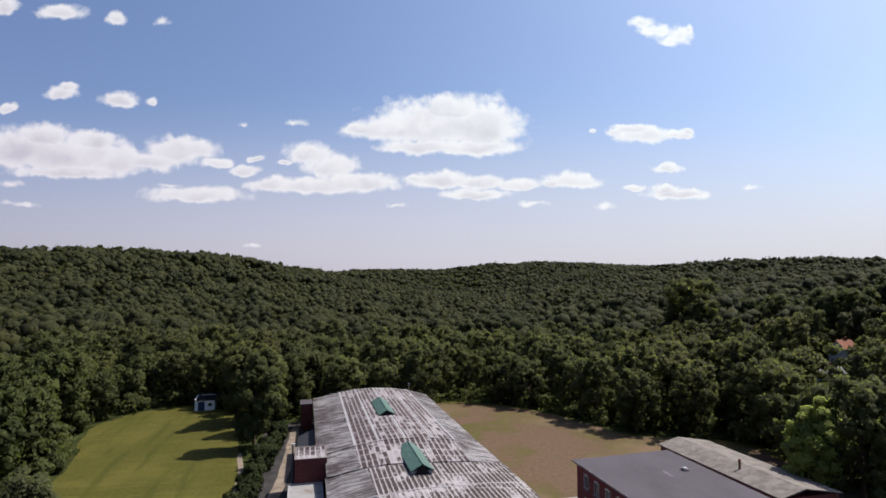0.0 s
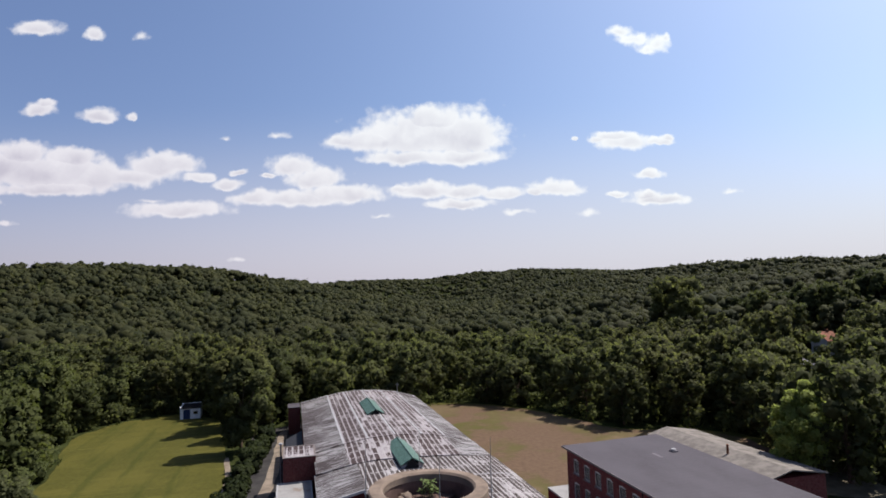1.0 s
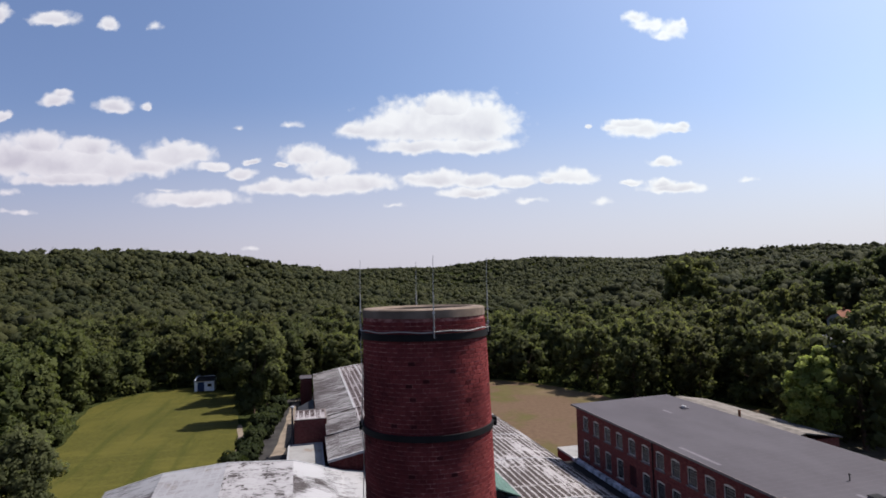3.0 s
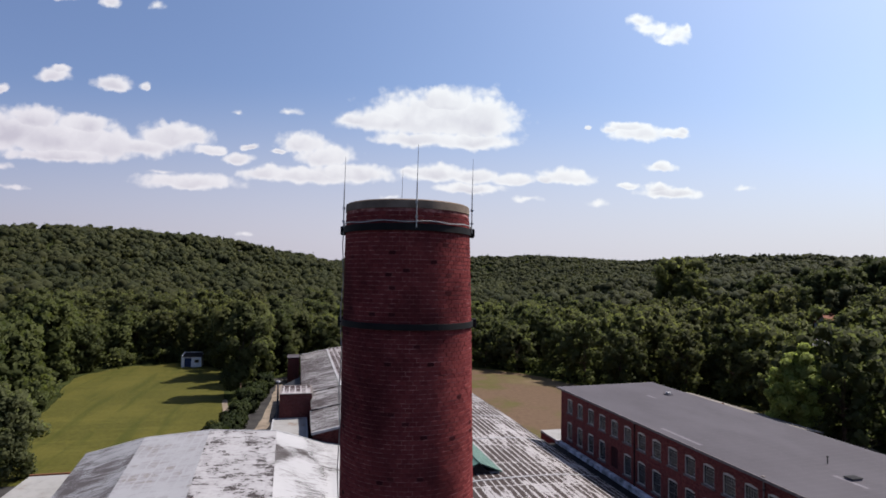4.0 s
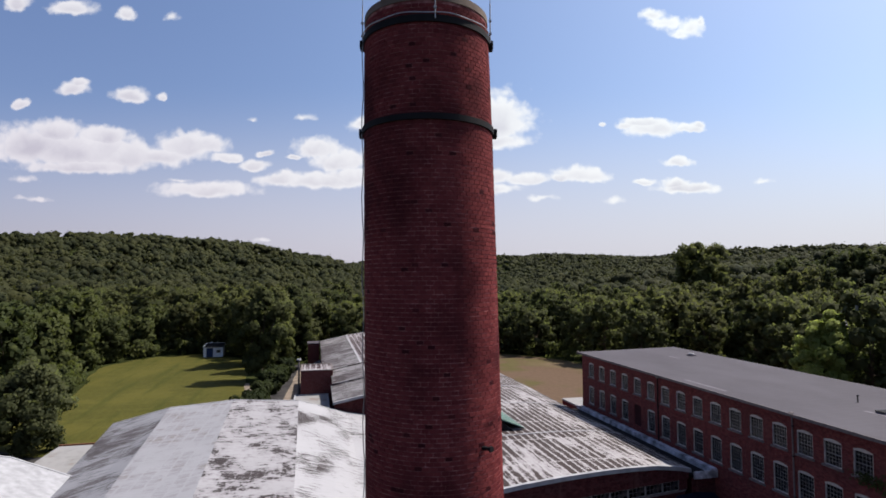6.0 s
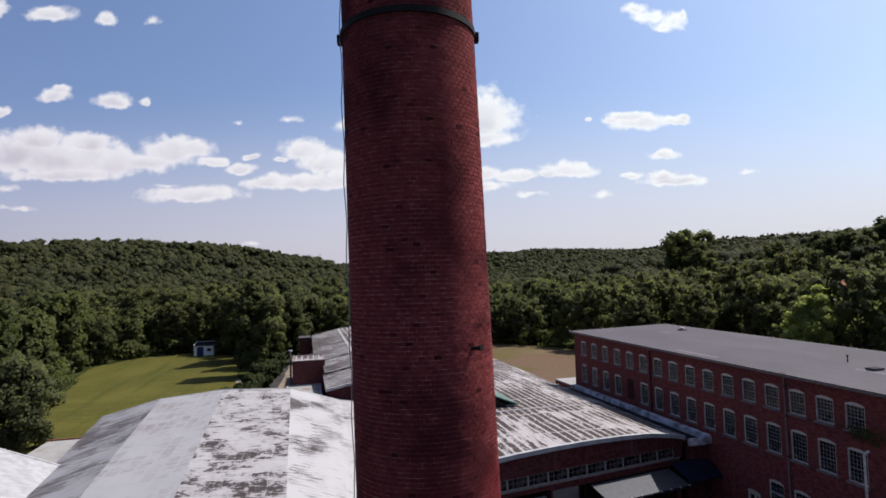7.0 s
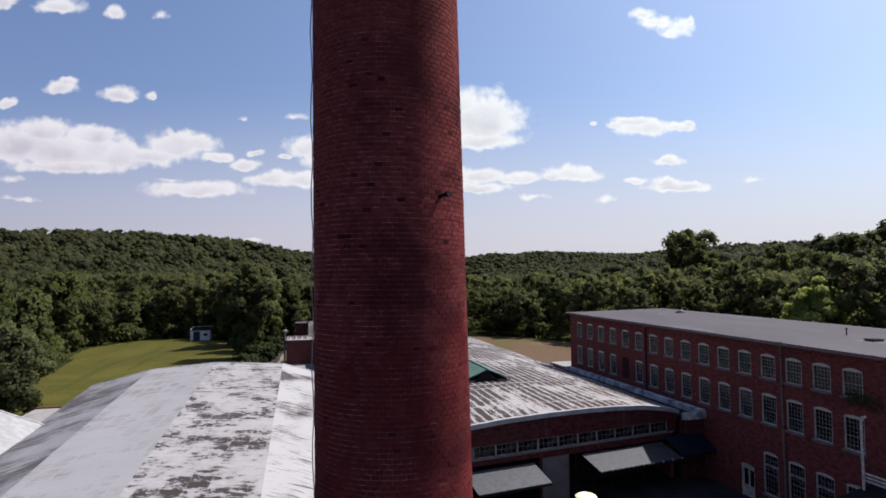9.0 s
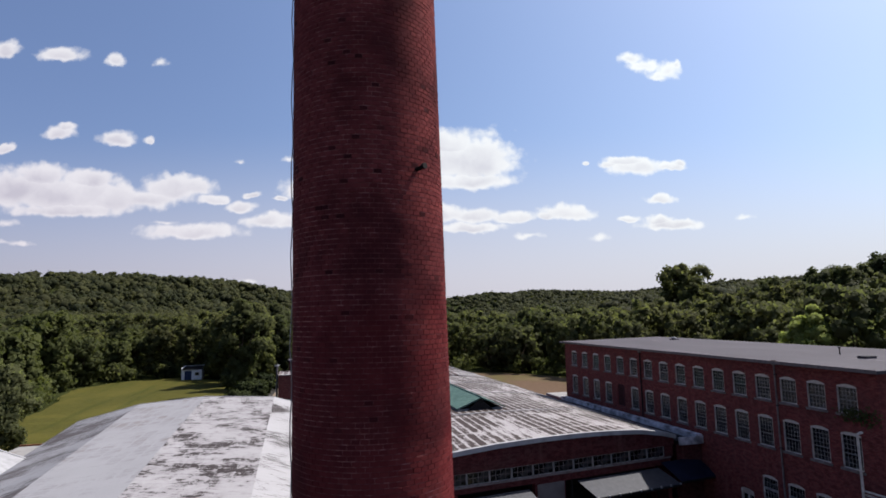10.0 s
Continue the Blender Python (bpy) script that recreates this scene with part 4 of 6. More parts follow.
            lf.faces.new([lf.verts.new(p - d), lf.verts.new(p + e), lf.verts.new(p + d), lf.verts.new(p - e)])
        part("leaves", lf, M["weed"], s)
    return c


def build_chimney_bricks(c):
    rng = random.Random(11)
    quads = np.array([(0, 1, 7, 6), (1, 2, 8, 7), (2, 3, 9, 8), (5, 0, 6, 11), (6, 7, 10, 11), (7, 8, 9, 10), (1, 0, 5, 4), (2, 1, 4, 3)])
    verts, faces, singles = [], [], []
    courses = int((TOP - 0.17) / COURSE)
    for k in range(courses):
        z = k * COURSE
        for i in range(PER):
            if z < 7.5 and math.sin((i + 0.5) * math.tau / PER) > 0.3:
                continue
            d = abs(rng.gauss(0, 0.0022))
            if rng.random() < 0.03:
                d -= 0.0045
            a = (i + 0.5) * math.tau / PER
            pts = brick_box(z, i, PER, d, rng)
            if 14.0 < z < 15.1 and -2.75 < a - math.tau < -0.35:
                singles.append(pts)
                continue
            n = len(verts)
            verts.extend(pts)
            faces.append(quads + n)
    ob = new("brickwork", arrays_mesh("brickwork", np.array(verts), np.concatenate(faces), M["chimney_joined"], flat=True))
    ob.parent = c
    tagged(ob, "weathered red brick courses of the shaft", kind="stuff")
    for pts in singles[:300]:
        v = np.array(pts)
        mid = v.mean(0)
        br = new("brick", arrays_mesh("brick", v - mid, quads, M["chimney"], flat=True))
        br.parent = c
        br.location = mid
    left = singles[300:]
    if left:
        v = np.concatenate([np.array(p) for p in left])
        f = np.concatenate([quads + 12 * i for i in range(len(left))])
        rest = new("brickwork_rest", arrays_mesh("brickwork_rest", v, f, M["chimney_joined"], flat=True))
        rest.parent = c
        tagged(rest, kind="stuff")


chimney = build_chimney()

# ---- brick mill ----
MA, MB0, MB1, MW, EAVE = 28.4, 23.4, 57.5, 11.2, 10.28


# the long wall has settled a little towards its near end
SETTLED = site(MA, 0, 0) @ Matrix.Translation((0, MB1, 0)) @ Matrix.Rotation(radians(0.45), 4, "X") @ Matrix.Translation((0, -MB1, 0))


def bay(i):
    return 55.44 - 2.235 * i + 0.0142 * i * i


def arc(y, half, spring, rise):
    return spring + rise * (1 - (y / half) ** 2)


def build_window(parent, w, h, rows, cols, split=0.0):
    """Sash window in the long wall, face to -x, its sill's middle at the origin. The head is a flat arch."""
    half, rise = w / 2, 0.12
    fr = bmesh.new()
    t = 0.045
    box(fr, 0.02, -half, 0, 0.14, -half + t, h - rise)
    box(fr, 0.02, half - t, 0, 0.14, half, h - rise)
    box(fr, 0.02, -half + t, 0, 0.14, half - t, t)
    n = 8
    for i in range(n):
        y0, y1 = -half + w * i / n, -half + w * (i + 1) / n
        z0, z1 = arc(y0, half, h - rise, rise), arc(y1, half, h - rise, rise)
        hexa(fr, [(0.015, y0, h - rise - 0.06), (0.14, y0, h - rise - 0.06), (0.14, y1, h - rise - 0.06), (0.015, y1, h - rise - 0.06), (0.015, y0, z0 + 0.002), (0.14, y0, z0 + 0.002), (0.14, y1, z1 + 0.002), (0.015, y1, z1 + 0.002)])
    win = part("window", fr, M["white_paint"], parent, "white-framed mill sash window with small panes")
    top = h - rise - 0.06
    mu = bmesh.new()
    for i in range(1, cols):
        y = -half + t + (w - 2 * t) * i / cols
        box(mu, 0.09, y - 0.011, t, 0.12, y + 0.011, top)
    for i in range(1, rows):
        z = t + (top - t) * i / rows
        th = 0.025 if i == rows // 2 else 0.011
        box(mu, 0.088, -half + t, z - th, 0.122, half - t, z + th)
    if split:
        box(mu, 0.03, -half + t, split - 0.06, 0.11, half - t, split + 0.06)
    part("sash_grid", mu, M["sash"], win)
    part("pane", boxes((0.102, -half + t, t, 0.108, half - t, top)), M["glass"], win)
    part("sill", bevelled(boxes((-0.09, -half - 0.1, -0.13, 0.12, half + 0.1, -0.003)), 0.01), M["stone"], win, "pale stone sill")
    return win


def wall_with_openings(z0, z1, y0, y1, thick, holes):
    """A wall in the plane x = 0..thick with arched openings (ymid, zsill, width, height)."""
    bm = bmesh.new()
    cols = sorted({round(h[0], 3) for h in holes})
    edges = [y0]
    for cy in cols:
        w = max(h[2] for h in holes if abs(h[0] - cy) < 0.01)
        edges += [cy - w / 2, cy + w / 2]
    edges.append(y1)
    for i in range(0, len(edges), 2):
        box(bm, 0, edges[i], z0, thick, edges[i + 1], z1)
    for k, cy in enumerate(cols):
        a, b = edges[1 + 2 * k], edges[2 + 2 * k]
        z = z0
        for h in sorted((h for h in holes if abs(h[0] - cy) < 0.01), key=lambda h: h[1]):
            if h[1] > z:
                box(bm, 0, a, z, thick, b, h[1])
            top, rise, half = h[1] + h[3], 0.12, (b - a) / 2
            for j in range(8):
                p, q = -half + 2 * half * j / 8, -half + 2 * half * (j + 1) / 8
                zp, zq = arc(p, half, top - rise, rise), arc(q, half, top - rise, rise)
                hexa(bm, [(0, cy + p, zp), (thick, cy + p, zp), (thick, cy + q, zq), (0, cy + q, zq), (0, cy + p, top + 0.01), (thick, cy + p, top + 0.01), (thick, cy + q, top + 0.01), (0, cy + q, top + 0.01)])
            z = top + 0.01
        box(bm, 0, a, z, thick, b, z1)
    return bm


def build_mill():
    mill = thing("brick_mill", SETTLED, "long three-storey red brick mill with a flat grey roof", "mill building")
    W = 1.14
    rows = [(8.08, 1.5), (5.32, 1.85)]
    holes, placed = [], []
    for i in range(16):
        for s, h in rows:
            holes.append((bay(i), s, W, h))
            if not (i == 4 and s < 6):
                placed.append((bay(i), s, h))
    for i in range(12, 16):
        holes.append((bay(i), 1.0, W, 2.6))
    holes.append((33.3, 0.0, 1.14, 2.35))
    holes = [(bay(11) if abs(h[0] - 33.3) < 0.01 else h[0], *h[1:]) for h in holes]
    west = part("west_wall", wall_with_openings(0, EAVE - 0.02, MB0, MB1, 0.45, holes), M["mill_wall"], mill)
    part("end_wall", boxes((0.45, MB0, 0, MW, MB0 + 0.45, EAVE - 0.02)), M["mill_end"], mill)
    part("end_wall", boxes((0.45, MB1 - 0.45, 0, MW, MB1, EAVE - 0.02)), M["mill_end"], mill)
    part("east_wall", boxes((MW - 0.45, MB0 + 0.45, 0, MW, MB1 - 0.45, EAVE - 0.02)), M["mill_wall"], mill)
    for z in (3.9, 7.4):
        # unseen floors and an added partition, near-black to keep the windows dark
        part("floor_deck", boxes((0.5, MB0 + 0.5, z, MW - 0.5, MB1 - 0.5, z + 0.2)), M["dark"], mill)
    part("dark_backdrop", boxes((4.0, MB0 + 0.5, 0, 4.1, MB1 - 0.5, EAVE - 0.1)), M["dark"], mill)
    first = {}
    for i, (y, s, h) in enumerate(placed):
        m = Matrix.Translation((0, y, s))
        if h not in first:
            first[h] = build_window(mill, W - 0.01, h - 0.005, 6 if h < 1.7 else 7, 5)
            first[h].matrix_basis = m
        else:
            copy_thing(first[h], m)
    low = None
    for i in range(12, 16):
        m = Matrix.Translation((0, bay(i), 1.0))
        if low is None:
            low = build_window(mill, W - 0.01, 2.595, 8, 5, 1.75)
            low.matrix_basis = m
        else:
            copy_thing(low, m)
    y = bay(11)
    dr = part("door", boxes((0.12, y - 0.56, 0.0, 0.17, y + 0.56, 2.2)), M["white_paint"], mill, "white panelled entrance door")
    part("door_pane", boxes((0.112, y - 0.4, 0.95, 0.121, y - 0.08, 1.95)), M["glass"], dr)
    part("door_pane", boxes((0.112, y + 0.08, 0.95, 0.121, y + 0.4, 1.95)), M["glass"], dr)
    part("door_handle", boxes((0.06, y - 0.04, 0.98, 0.12, y - 0.01, 1.02)), M["iron"], dr)
    part("door_frame", boxes((0.06, y - 0.57, 2.2, 0.2, y + 0.57, 2.34), (0.06, y - 0.57, 0, 0.2, y - 0.5, 2.2), (0.06, y + 0.5, 0, 0.2, y + 0.57, 2.2)), M["white_paint"], dr)
    y = bay(4)
    ld = part("loading_door", boxes((0.05, y - 0.56, 5.33, 0.12, y + 0.56, 7.16)), M["red_door"], mill, "dark red boarded loading door")
    part("board_panel", boxes(*[(0.035, y - 0.56 + 0.16 * k, 5.33, 0.05, y - 0.42 + 0.16 * k, 7.1) for k in range(7)]), M["red_door"], ld)
    # roof: one shallow fall, deck, edge trim
    rb = bmesh.new()
    o, rise = 0.42, 0.22
    z = EAVE - 0.02
    hexa(rb, [(-o, MB0 - 0.3, z), (MW + 0.3, MB0 - 0.3, z + rise), (MW + 0.3, MB1 + 0.3, z + rise), (-o, MB1 + 0.3, z), (-o, MB0 - 0.3, z + 0.16), (MW + 0.3, MB0 - 0.3, z + 0.16 + rise), (MW + 0.3, MB1 + 0.3, z + 0.16 + rise), (-o, MB1 + 0.3, z + 0.16)])
    roof = part("roof", rb, M["membrane"], mill, "flat grey felt roof")
    part("eave_trim", boxes((-o - 0.05, MB0 - 0.35, z + 0.02, -o - 0.004, MB1 + 0.35, z + 0.2)), M["stone"], roof, "pale metal eave trim")
    part("edge_trim", boxes((-o, MB1 + 0.304, z + 0.02, MW + 0.3, MB1 + 0.36, z + 0.2)), M["stone"], roof)
    for k, (x, yy, sx, sy) in enumerate(((6.6, 50.2, 1.6, 1.5), (0.4, 36.0, 1.1, 4.6), (4.2, 26.5, 3.0, 2.2))):
        zz = z + 0.16 + rise * (x + o) / (MW + o + 0.3)
        part("felt_patch", boxes((x, yy, zz - 0.03, x + sx, yy + sy, zz + 0.006)), M["membrane_pale"], roof, "paler square roofing patch")
    return mill


mill = build_mill()


def roof_z(x):
    return EAVE - 0.2 + 0.14 + 0.22 * (x + 0.42) / (MW + 0.72)


def build_mill_fittings():
    v = thing("roof_vent", site(MA + 9.0, 51.3, roof_z(9.0) + 0.16) @ Matrix.Scale(0.65, 4), "low round metal roof vent on the mill", "roof vent")
    part("curb", bevelled(boxes((-0.5, -0.5, -0.03, 0.5, 0.5, 0.16)), 0.02), M["membrane_pale"], v)
    part("cap", lathe(bmesh.new(), [(0, 0, 0.16, 0.3), (0, 0, 0.3, 0.3), (0, 0, 0.3, 0.42), (0, 0, 0.4, 0.36), (0, 0, 0.46, 0.01)], 20), M["white_edge"], v, "pale domed vent cap")
    h = thing("roof_hatch", site(MA + 4.9, 27.8, roof_z(4.9) - 0.03) @ Matrix.Scale(0.62, 4), "dark square hatch on the mill roof", "roof hatch")
    part("curb", boxes((-0.6, -0.45, -0.03, 0.6, 0.45, 0.14)), M["membrane_pale"], h)
    part("lid", bevelled(boxes((-0.66, -0.5, 0.141, 0.66, 0.5, 0.22)), 0.015), M["iron"], h)
    p = thing("soil_pipe", site(MA + 6.0, 30.5, roof_z(6.0) - 0.02) @ Matrix.Scale(0.55, 4), "short black vent pipe on the mill roof", "pipe")
    part("pipe", tube(bmesh.new(), (0, 0, -0.03), (0, 0, 0.75), 0.07, n=12), M["iron"], p)
    part("cowl", lathe(bmesh.new(), [(0, 0, 0.7, 0.07), (0, 0, 0.72, 0.13), (0, 0, 0.84, 0.13), (0, 0, 0.9, 0.02)], 12), M["iron"], p)
    for b in (43.4, 29.5):
        d = thing("downpipe", site(MA - 0.09, b, 0), "thin rusty rainwater downpipe on the mill wall", "downpipe", "mill downpipes")
        part("pipe", tube(bmesh.new(), (0, 0, 4.6 if b > 36 else 0.1), (0, 0, EAVE - 0.25), 0.05, n=8), M["stone"] if b < 36 else M["iron"], d)
        part("hopper", boxes((-0.1, -0.12, EAVE - 0.3, 0.08, 0.12, EAVE - 0.03)), M["stone"], d)
        for z in (5.2, 7.6, 9.4):
            part("pipe_strap", boxes((-0.06, -0.08, z, 0.088, 0.08, z + 0.05)), M["iron"], d)
    s = thing("vine", site(MA - 0.05, 24.4, 7.9), "scrap of green creeper on the mill wall", "plant")
    rng = random.Random(8)
    lf = bmesh.new()
    for q in range(260):
        p = Vector((rng.uniform(-0.12, 0.03), rng.gauss(0, 0.55), rng.gauss(-0.1, 0.2)))
        d = Vector((rng.gauss(0, 0.5), rng.gauss(0, 1), rng.gauss(0, 1))).normalized() * 0.07
        e = d.cross(Vector((1, 0.2, 0.1))).normalized() * 0.05
        lf.faces.new([lf.verts.new(p - d), lf.verts.new(p + e), lf.verts.new(p + d), lf.verts.new(p - e)])
    part("leaves", lf, M["leaf_dark"], s)
    # white standpipe and pipe bundle over the lean-to by the near end
    st = thing("standpipe", site(MA - 0.9, 23.9, 0), "white painted vertical pipe beside the mill", "pipe")
    part("pipe", tube(bmesh.new(), (0, 0, 3.3), (0, 0, 7.1), 0.06, n=10), M["white_paint"], st)
    part("elbow", tube(bmesh.new(), (0, 0, 7.08), (0.3, 0, 7.14), 0.065, n=10), M["white_paint"], st)
    lt = thing("lean_to", site(MA - 4.6, 18.6, 0), "dark low lean-to with a sloping roof against the mill", "outbuilding")
    part("wall", boxes((0, 0, 0, 4.55, 5.2, 2.6)), M["mill_end"], lt)
    rf = bmesh.new()
    hexa(rf, [(-0.2, -0.2, 2.6), (4.55, -0.2, 3.7), (4.55, 5.5, 3.7), (-0.2, 5.5, 2.6), (-0.2, -0.2, 2.72), (4.55, -0.2, 3.82), (4.55, 5.5, 3.82), (-0.2, 5.5, 2.72)])
    part("roof", rf, M["iron"], lt)
    part("roof_edge", boxes((-0.2, 5.504, 2.58, 4.5, 5.56, 2.7)), M["stone"], lt)
    for k in range(3):
        pr = thing("pipe_run", site(MA - 0.75, 15.0, 4.05 + 0.17 * k), "white horizontal service pipe along the mill", "pipe", "pipe runs")
        part("pipe", tube(bmesh.new(), (0, 0, 0), (0, 9.0, 0), 0.055, n=8), M["white_paint"], pr)
        for y in (1.5, 4.5, 7.5):
            part("hanger", boxes((-0.02, y, -0.07, 0.76, y + 0.05, -0.04)), M["iron"], pr)


build_mill_fittings()

# ---- weaving sheds ----


def arch_shed(name, m, prof, b0, b1, skew, mats, label, wall_mat, trim=True, walls=True, taper=0.0, rise=None, verge=True):
    """A long shed with a many-sided arched roof. prof: (a, z) from one eave to the other; skew: how the near edge leans."""
    shed = thing(name, m, label, "factory building")

    def near(a):
        return b0 + skew * (a - prof[0][0])
    th = 0.22
    squeeze = 1 - taper * (b1 - b0)

    def na(a):
        return 2 + (a - 2) * squeeze
    for k, ((a0, z0), (a1, z1)) in enumerate(zip(prof, prof[1:])):
        bm = bmesh.new()
        f0, f1 = (rise[k], rise[k + 1]) if rise else (0, 0)
        hexa(bm, [(na(a0), near(a0), z0 - th), (na(a1), near(a1), z1 - th), (a1, b1, z1 + f1 - th), (a0, b1, z0 + f0 - th), (na(a0), near(a0), z0), (na(a1), near(a1), z1), (a1, b1, z1 + f1), (a0, b1, z0 + f0)])
        part("roof_slope", bm, M[mats[k]], shed)
    for a, z in prof[1:-1]:
        bm = bmesh.new()
        w = 0.12
        hexa(bm, [(na(a) - w, near(a), z - 0.05), (na(a) + w, near(a), z - 0.05), (a + w, b1, z - 0.05), (a - w, b1, z - 0.05), (na(a) - w, near(a), z + 0.03), (na(a) + w, near(a), z + 0.03), (a + w, b1, z + 0.03), (a - w, b1, z + 0.03)])
        if trim:
            part("seam_strip", bm, M["white_edge"], shed, "white lapped roof seam")
    for yy in ([None] if verge else []) + ([] if rise else [b1]):
        bm = bmesh.new()
        for (a0, z0), (a1, z1) in zip(prof, prof[1:]):
            y0, y1 = (near(a0), near(a1)) if yy is None else (yy, yy)
            if yy is None:
                a0, a1 = na(a0), na(a1)
            s = -1 if yy is None else 1
            hexa(bm, [(a0, y0 - 0.12 if s < 0 else y0, z0 - 0.24), (a1, y1 - 0.12 if s < 0 else y1, z1 - 0.24), (a1, y1 + (0.16 if s < 0 else 0.2), z1 - 0.24), (a0, y0 + (0.16 if s < 0 else 0.2), z0 - 0.24), (a0, y0 - 0.12 if s < 0 else y0, z0 + 0.04), (a1, y1 - 0.12 if s < 0 else y1, z1 + 0.04), (a1, y1 + (0.16 if s < 0 else 0.2), z1 + 0.04), (a0, y0 + (0.16 if s < 0 else 0.2), z0 + 0.04)])
        part("verge_trim", bm, M["white_edge"], shed, "white roof edge trim")
    if walls:
        a0, a1 = prof[0][0] + 0.15, prof[-1][0] - 0.15
        for a, s, top in ((a0, 0.3, prof[0][1] - th), (a1, -0.3, prof[-1][1] - th)):
            bm = bmesh.new()
            y = near(a) + 0.5
            hexa(bm, [(na(a), y, 0), (na(a) + s, y, 0), (a + s, b1 - 0.35, 0), (a, b1 - 0.35, 0), (na(a), y, top), (na(a) + s, y, top), (a + s, b1 - 0.35, top), (a, b1 - 0.35, top)])
            bmesh.ops.recalc_face_normals(bm, faces=bm.faces[:])
            part("side_wall", bm, M["mill_wall"], shed)
        part("far_wall", gable(prof, lambda a: b1 - 0.35, 0.3, 0.0, th + 0.005), wall_mat, shed)
    return shed


def gable(prof, yfun, thick, z0, drop):
    bm = bmesh.new()
    for (a0, za), (a1, zb) in zip(prof, prof[1:]):
        a0, a1 = max(a0, prof[0][0] + 0.15), min(a1, prof[-1][0] - 0.15)
        y0, y1 = yfun(a0), yfun(a1)
        hexa(bm, [(a0, y0, z0), (a1, y1, z0), (a1, y1 + thick, z0), (a0, y0 + thick, z0), (a0, y0, za - drop), (a1, y1, zb - drop), (a1, y1 + thick, zb - drop), (a0, y0 + thick, za - drop)])
    bmesh.ops.remove_doubles(bm, verts=bm.verts[:], dist=0.0005)
    return bm


A1 = [(2.0, 4.7), (7.4, 5.75)]
A1B0, A1SKEW = 32.4, 0.17
A1R = [(7.4, 5.12), (9.7, 5.38), (12.5, 5.56), (15.5, 5.63), (18.5, 5.62), (21.0, 5.53), (23.2, 5.38), (25.0, 5.10), (26.3, 4.80)]
A1RISE = (0.63, 0.51, 0.38, 0.15, 0.0, -0.03, -0.08, -0.03, 0.02)
back_shed = arch_shed("shed_bay", SITE, A1, 65.2, 75.4, 0.0, ["roof_streak"], "sloping side bay of the weaving shed, grey and streaked", M["shed_wall"], walls=False)
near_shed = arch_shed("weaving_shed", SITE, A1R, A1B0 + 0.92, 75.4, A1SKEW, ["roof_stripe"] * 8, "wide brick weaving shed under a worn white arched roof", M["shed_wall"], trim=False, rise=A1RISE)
part("near_wall", gable(A1, lambda q: 65.5, 0.3, 0.0, 0.225), M["shed_wall"], back_shed)
A2 = [(1.0, 5.2), (6.5, 6.35), (10.0, 6.85), (14.0, 7.0), (18.0, 6.75), (21.5, 6.2), (26.0, 4.9)]
far_shed = arch_shed("weaving_shed", SITE, A2, 84.0, 126.4, 0.0, ["roof_streak", "roof_rows", "roof_rows", "roof_rows", "roof_rows", "roof_streak"], "long weaving shed, its arched roof streaked dark and white", M["shed_wall"], verge=False)
MID = [(2.2, 4.95), (6.5, 5.75), (10.0, 6.08), (14.0, 6.02), (18.0, 5.82), (21.5, 5.6), (26.1, 4.9)]
mid_shed = arch_shed("link_roof", SITE, MID, 75.4, 84.0, 0.0, ["roof_streak", "roof_rows", "roof_rows", "roof_rows", "roof_rows", "roof_streak"], "low arched link between two weaving sheds, worn white", M["shed_wall"], trim=False, walls=False, rise=(0.4, 0.5, 0.68, 0.9, 0.85, 0.5, 0.0), verge=False)
B = [(-20.2, 3.7), (-14.8, 5.05), (-8.5, 5.55), (-1.7, 5.15), (3.6, 3.55), (7.0, 3.0)]
west_shed = arch_shed("west_weaving_shed", SITE, B, 14.5, 65.0, 0.0, ["roof_pale_streak", "roof_white", "roof_patchy", "roof_side", "roof_side"], "broad shed with a white coated arched roof worn in black patches", M["shed_wall"], trim=False, taper=0.17 / 33)
C = [(-45.0, 5.0), (-39.0, 6.5), (-33.0, 6.9), (-27.0, 6.5), (-21.6, 5.5), (-17.4, 3.75)]
outer_shed = arch_shed("outer_weaving_shed", SITE, C, 14.5, 48.0, 0.0, ["white_edge"] * 5, "low shed with a clean white arched roof", M["shed_wall"], trim=False, taper=0.004)


part("near_wall", gable(A2, lambda q: 84.3, 0.3, 0.0, 0.225), M["shed_wall"], far_shed)


def dormer(b0, b1, a0, a1, z, h):
    d = thing("ridge_monitor", site((a0 + a1) / 2, b0, z), "green sheet-metal gabled roof monitor on the weaving shed", "roof monitor", "roof monitors")
    w, ln = (a1 - a0) / 2, b1 - b0
    for s in (-1, 1):
        bm = bmesh.new()
        hexa(bm, [(s * (w + 0.15), -0.2, -0.02), (0, -0.2, h), (0, ln, h), (s * (w + 0.15), ln, -0.02), (s * (w + 0.15), -0.2, 0.08), (0, -0.2, h + 0.1), (0, ln, h + 0.1), (s * (w + 0.15), ln, 0.08)])
        bmesh.ops.recalc_face_normals(bm, faces=bm.faces[:])
        part("slope", bm, M["copper"], d)
    for y in (0.0, ln - 0.2):
        bm = bmesh.new()
        hexa(bm, [(-w, y, -0.8), (w, y, -0.8), (w, y + 0.06, -0.8), (-w, y + 0.06, -0.8), (-0.02, y, h - 0.03), (0.02, y, h - 0.03), (0.02, y + 0.06, h - 0.03), (-0.02, y + 0.06, h - 0.03)])
        part("louvre_end", bm, M["dark"], d, "dark louvred end")
    part("curb", boxes((-w, 0.1, -0.8, w, ln - 0.3, -0.03)), M["white_edge"], d)
    part("ridge_cap", tube(bmesh.new(), (0, -0.2, h + 0.1), (0, ln, h + 0.1), 0.07, n=8), M["copper"], d)


dormer(46.2, 57.0, 13.4, 17.2, 5.78, 0.8)
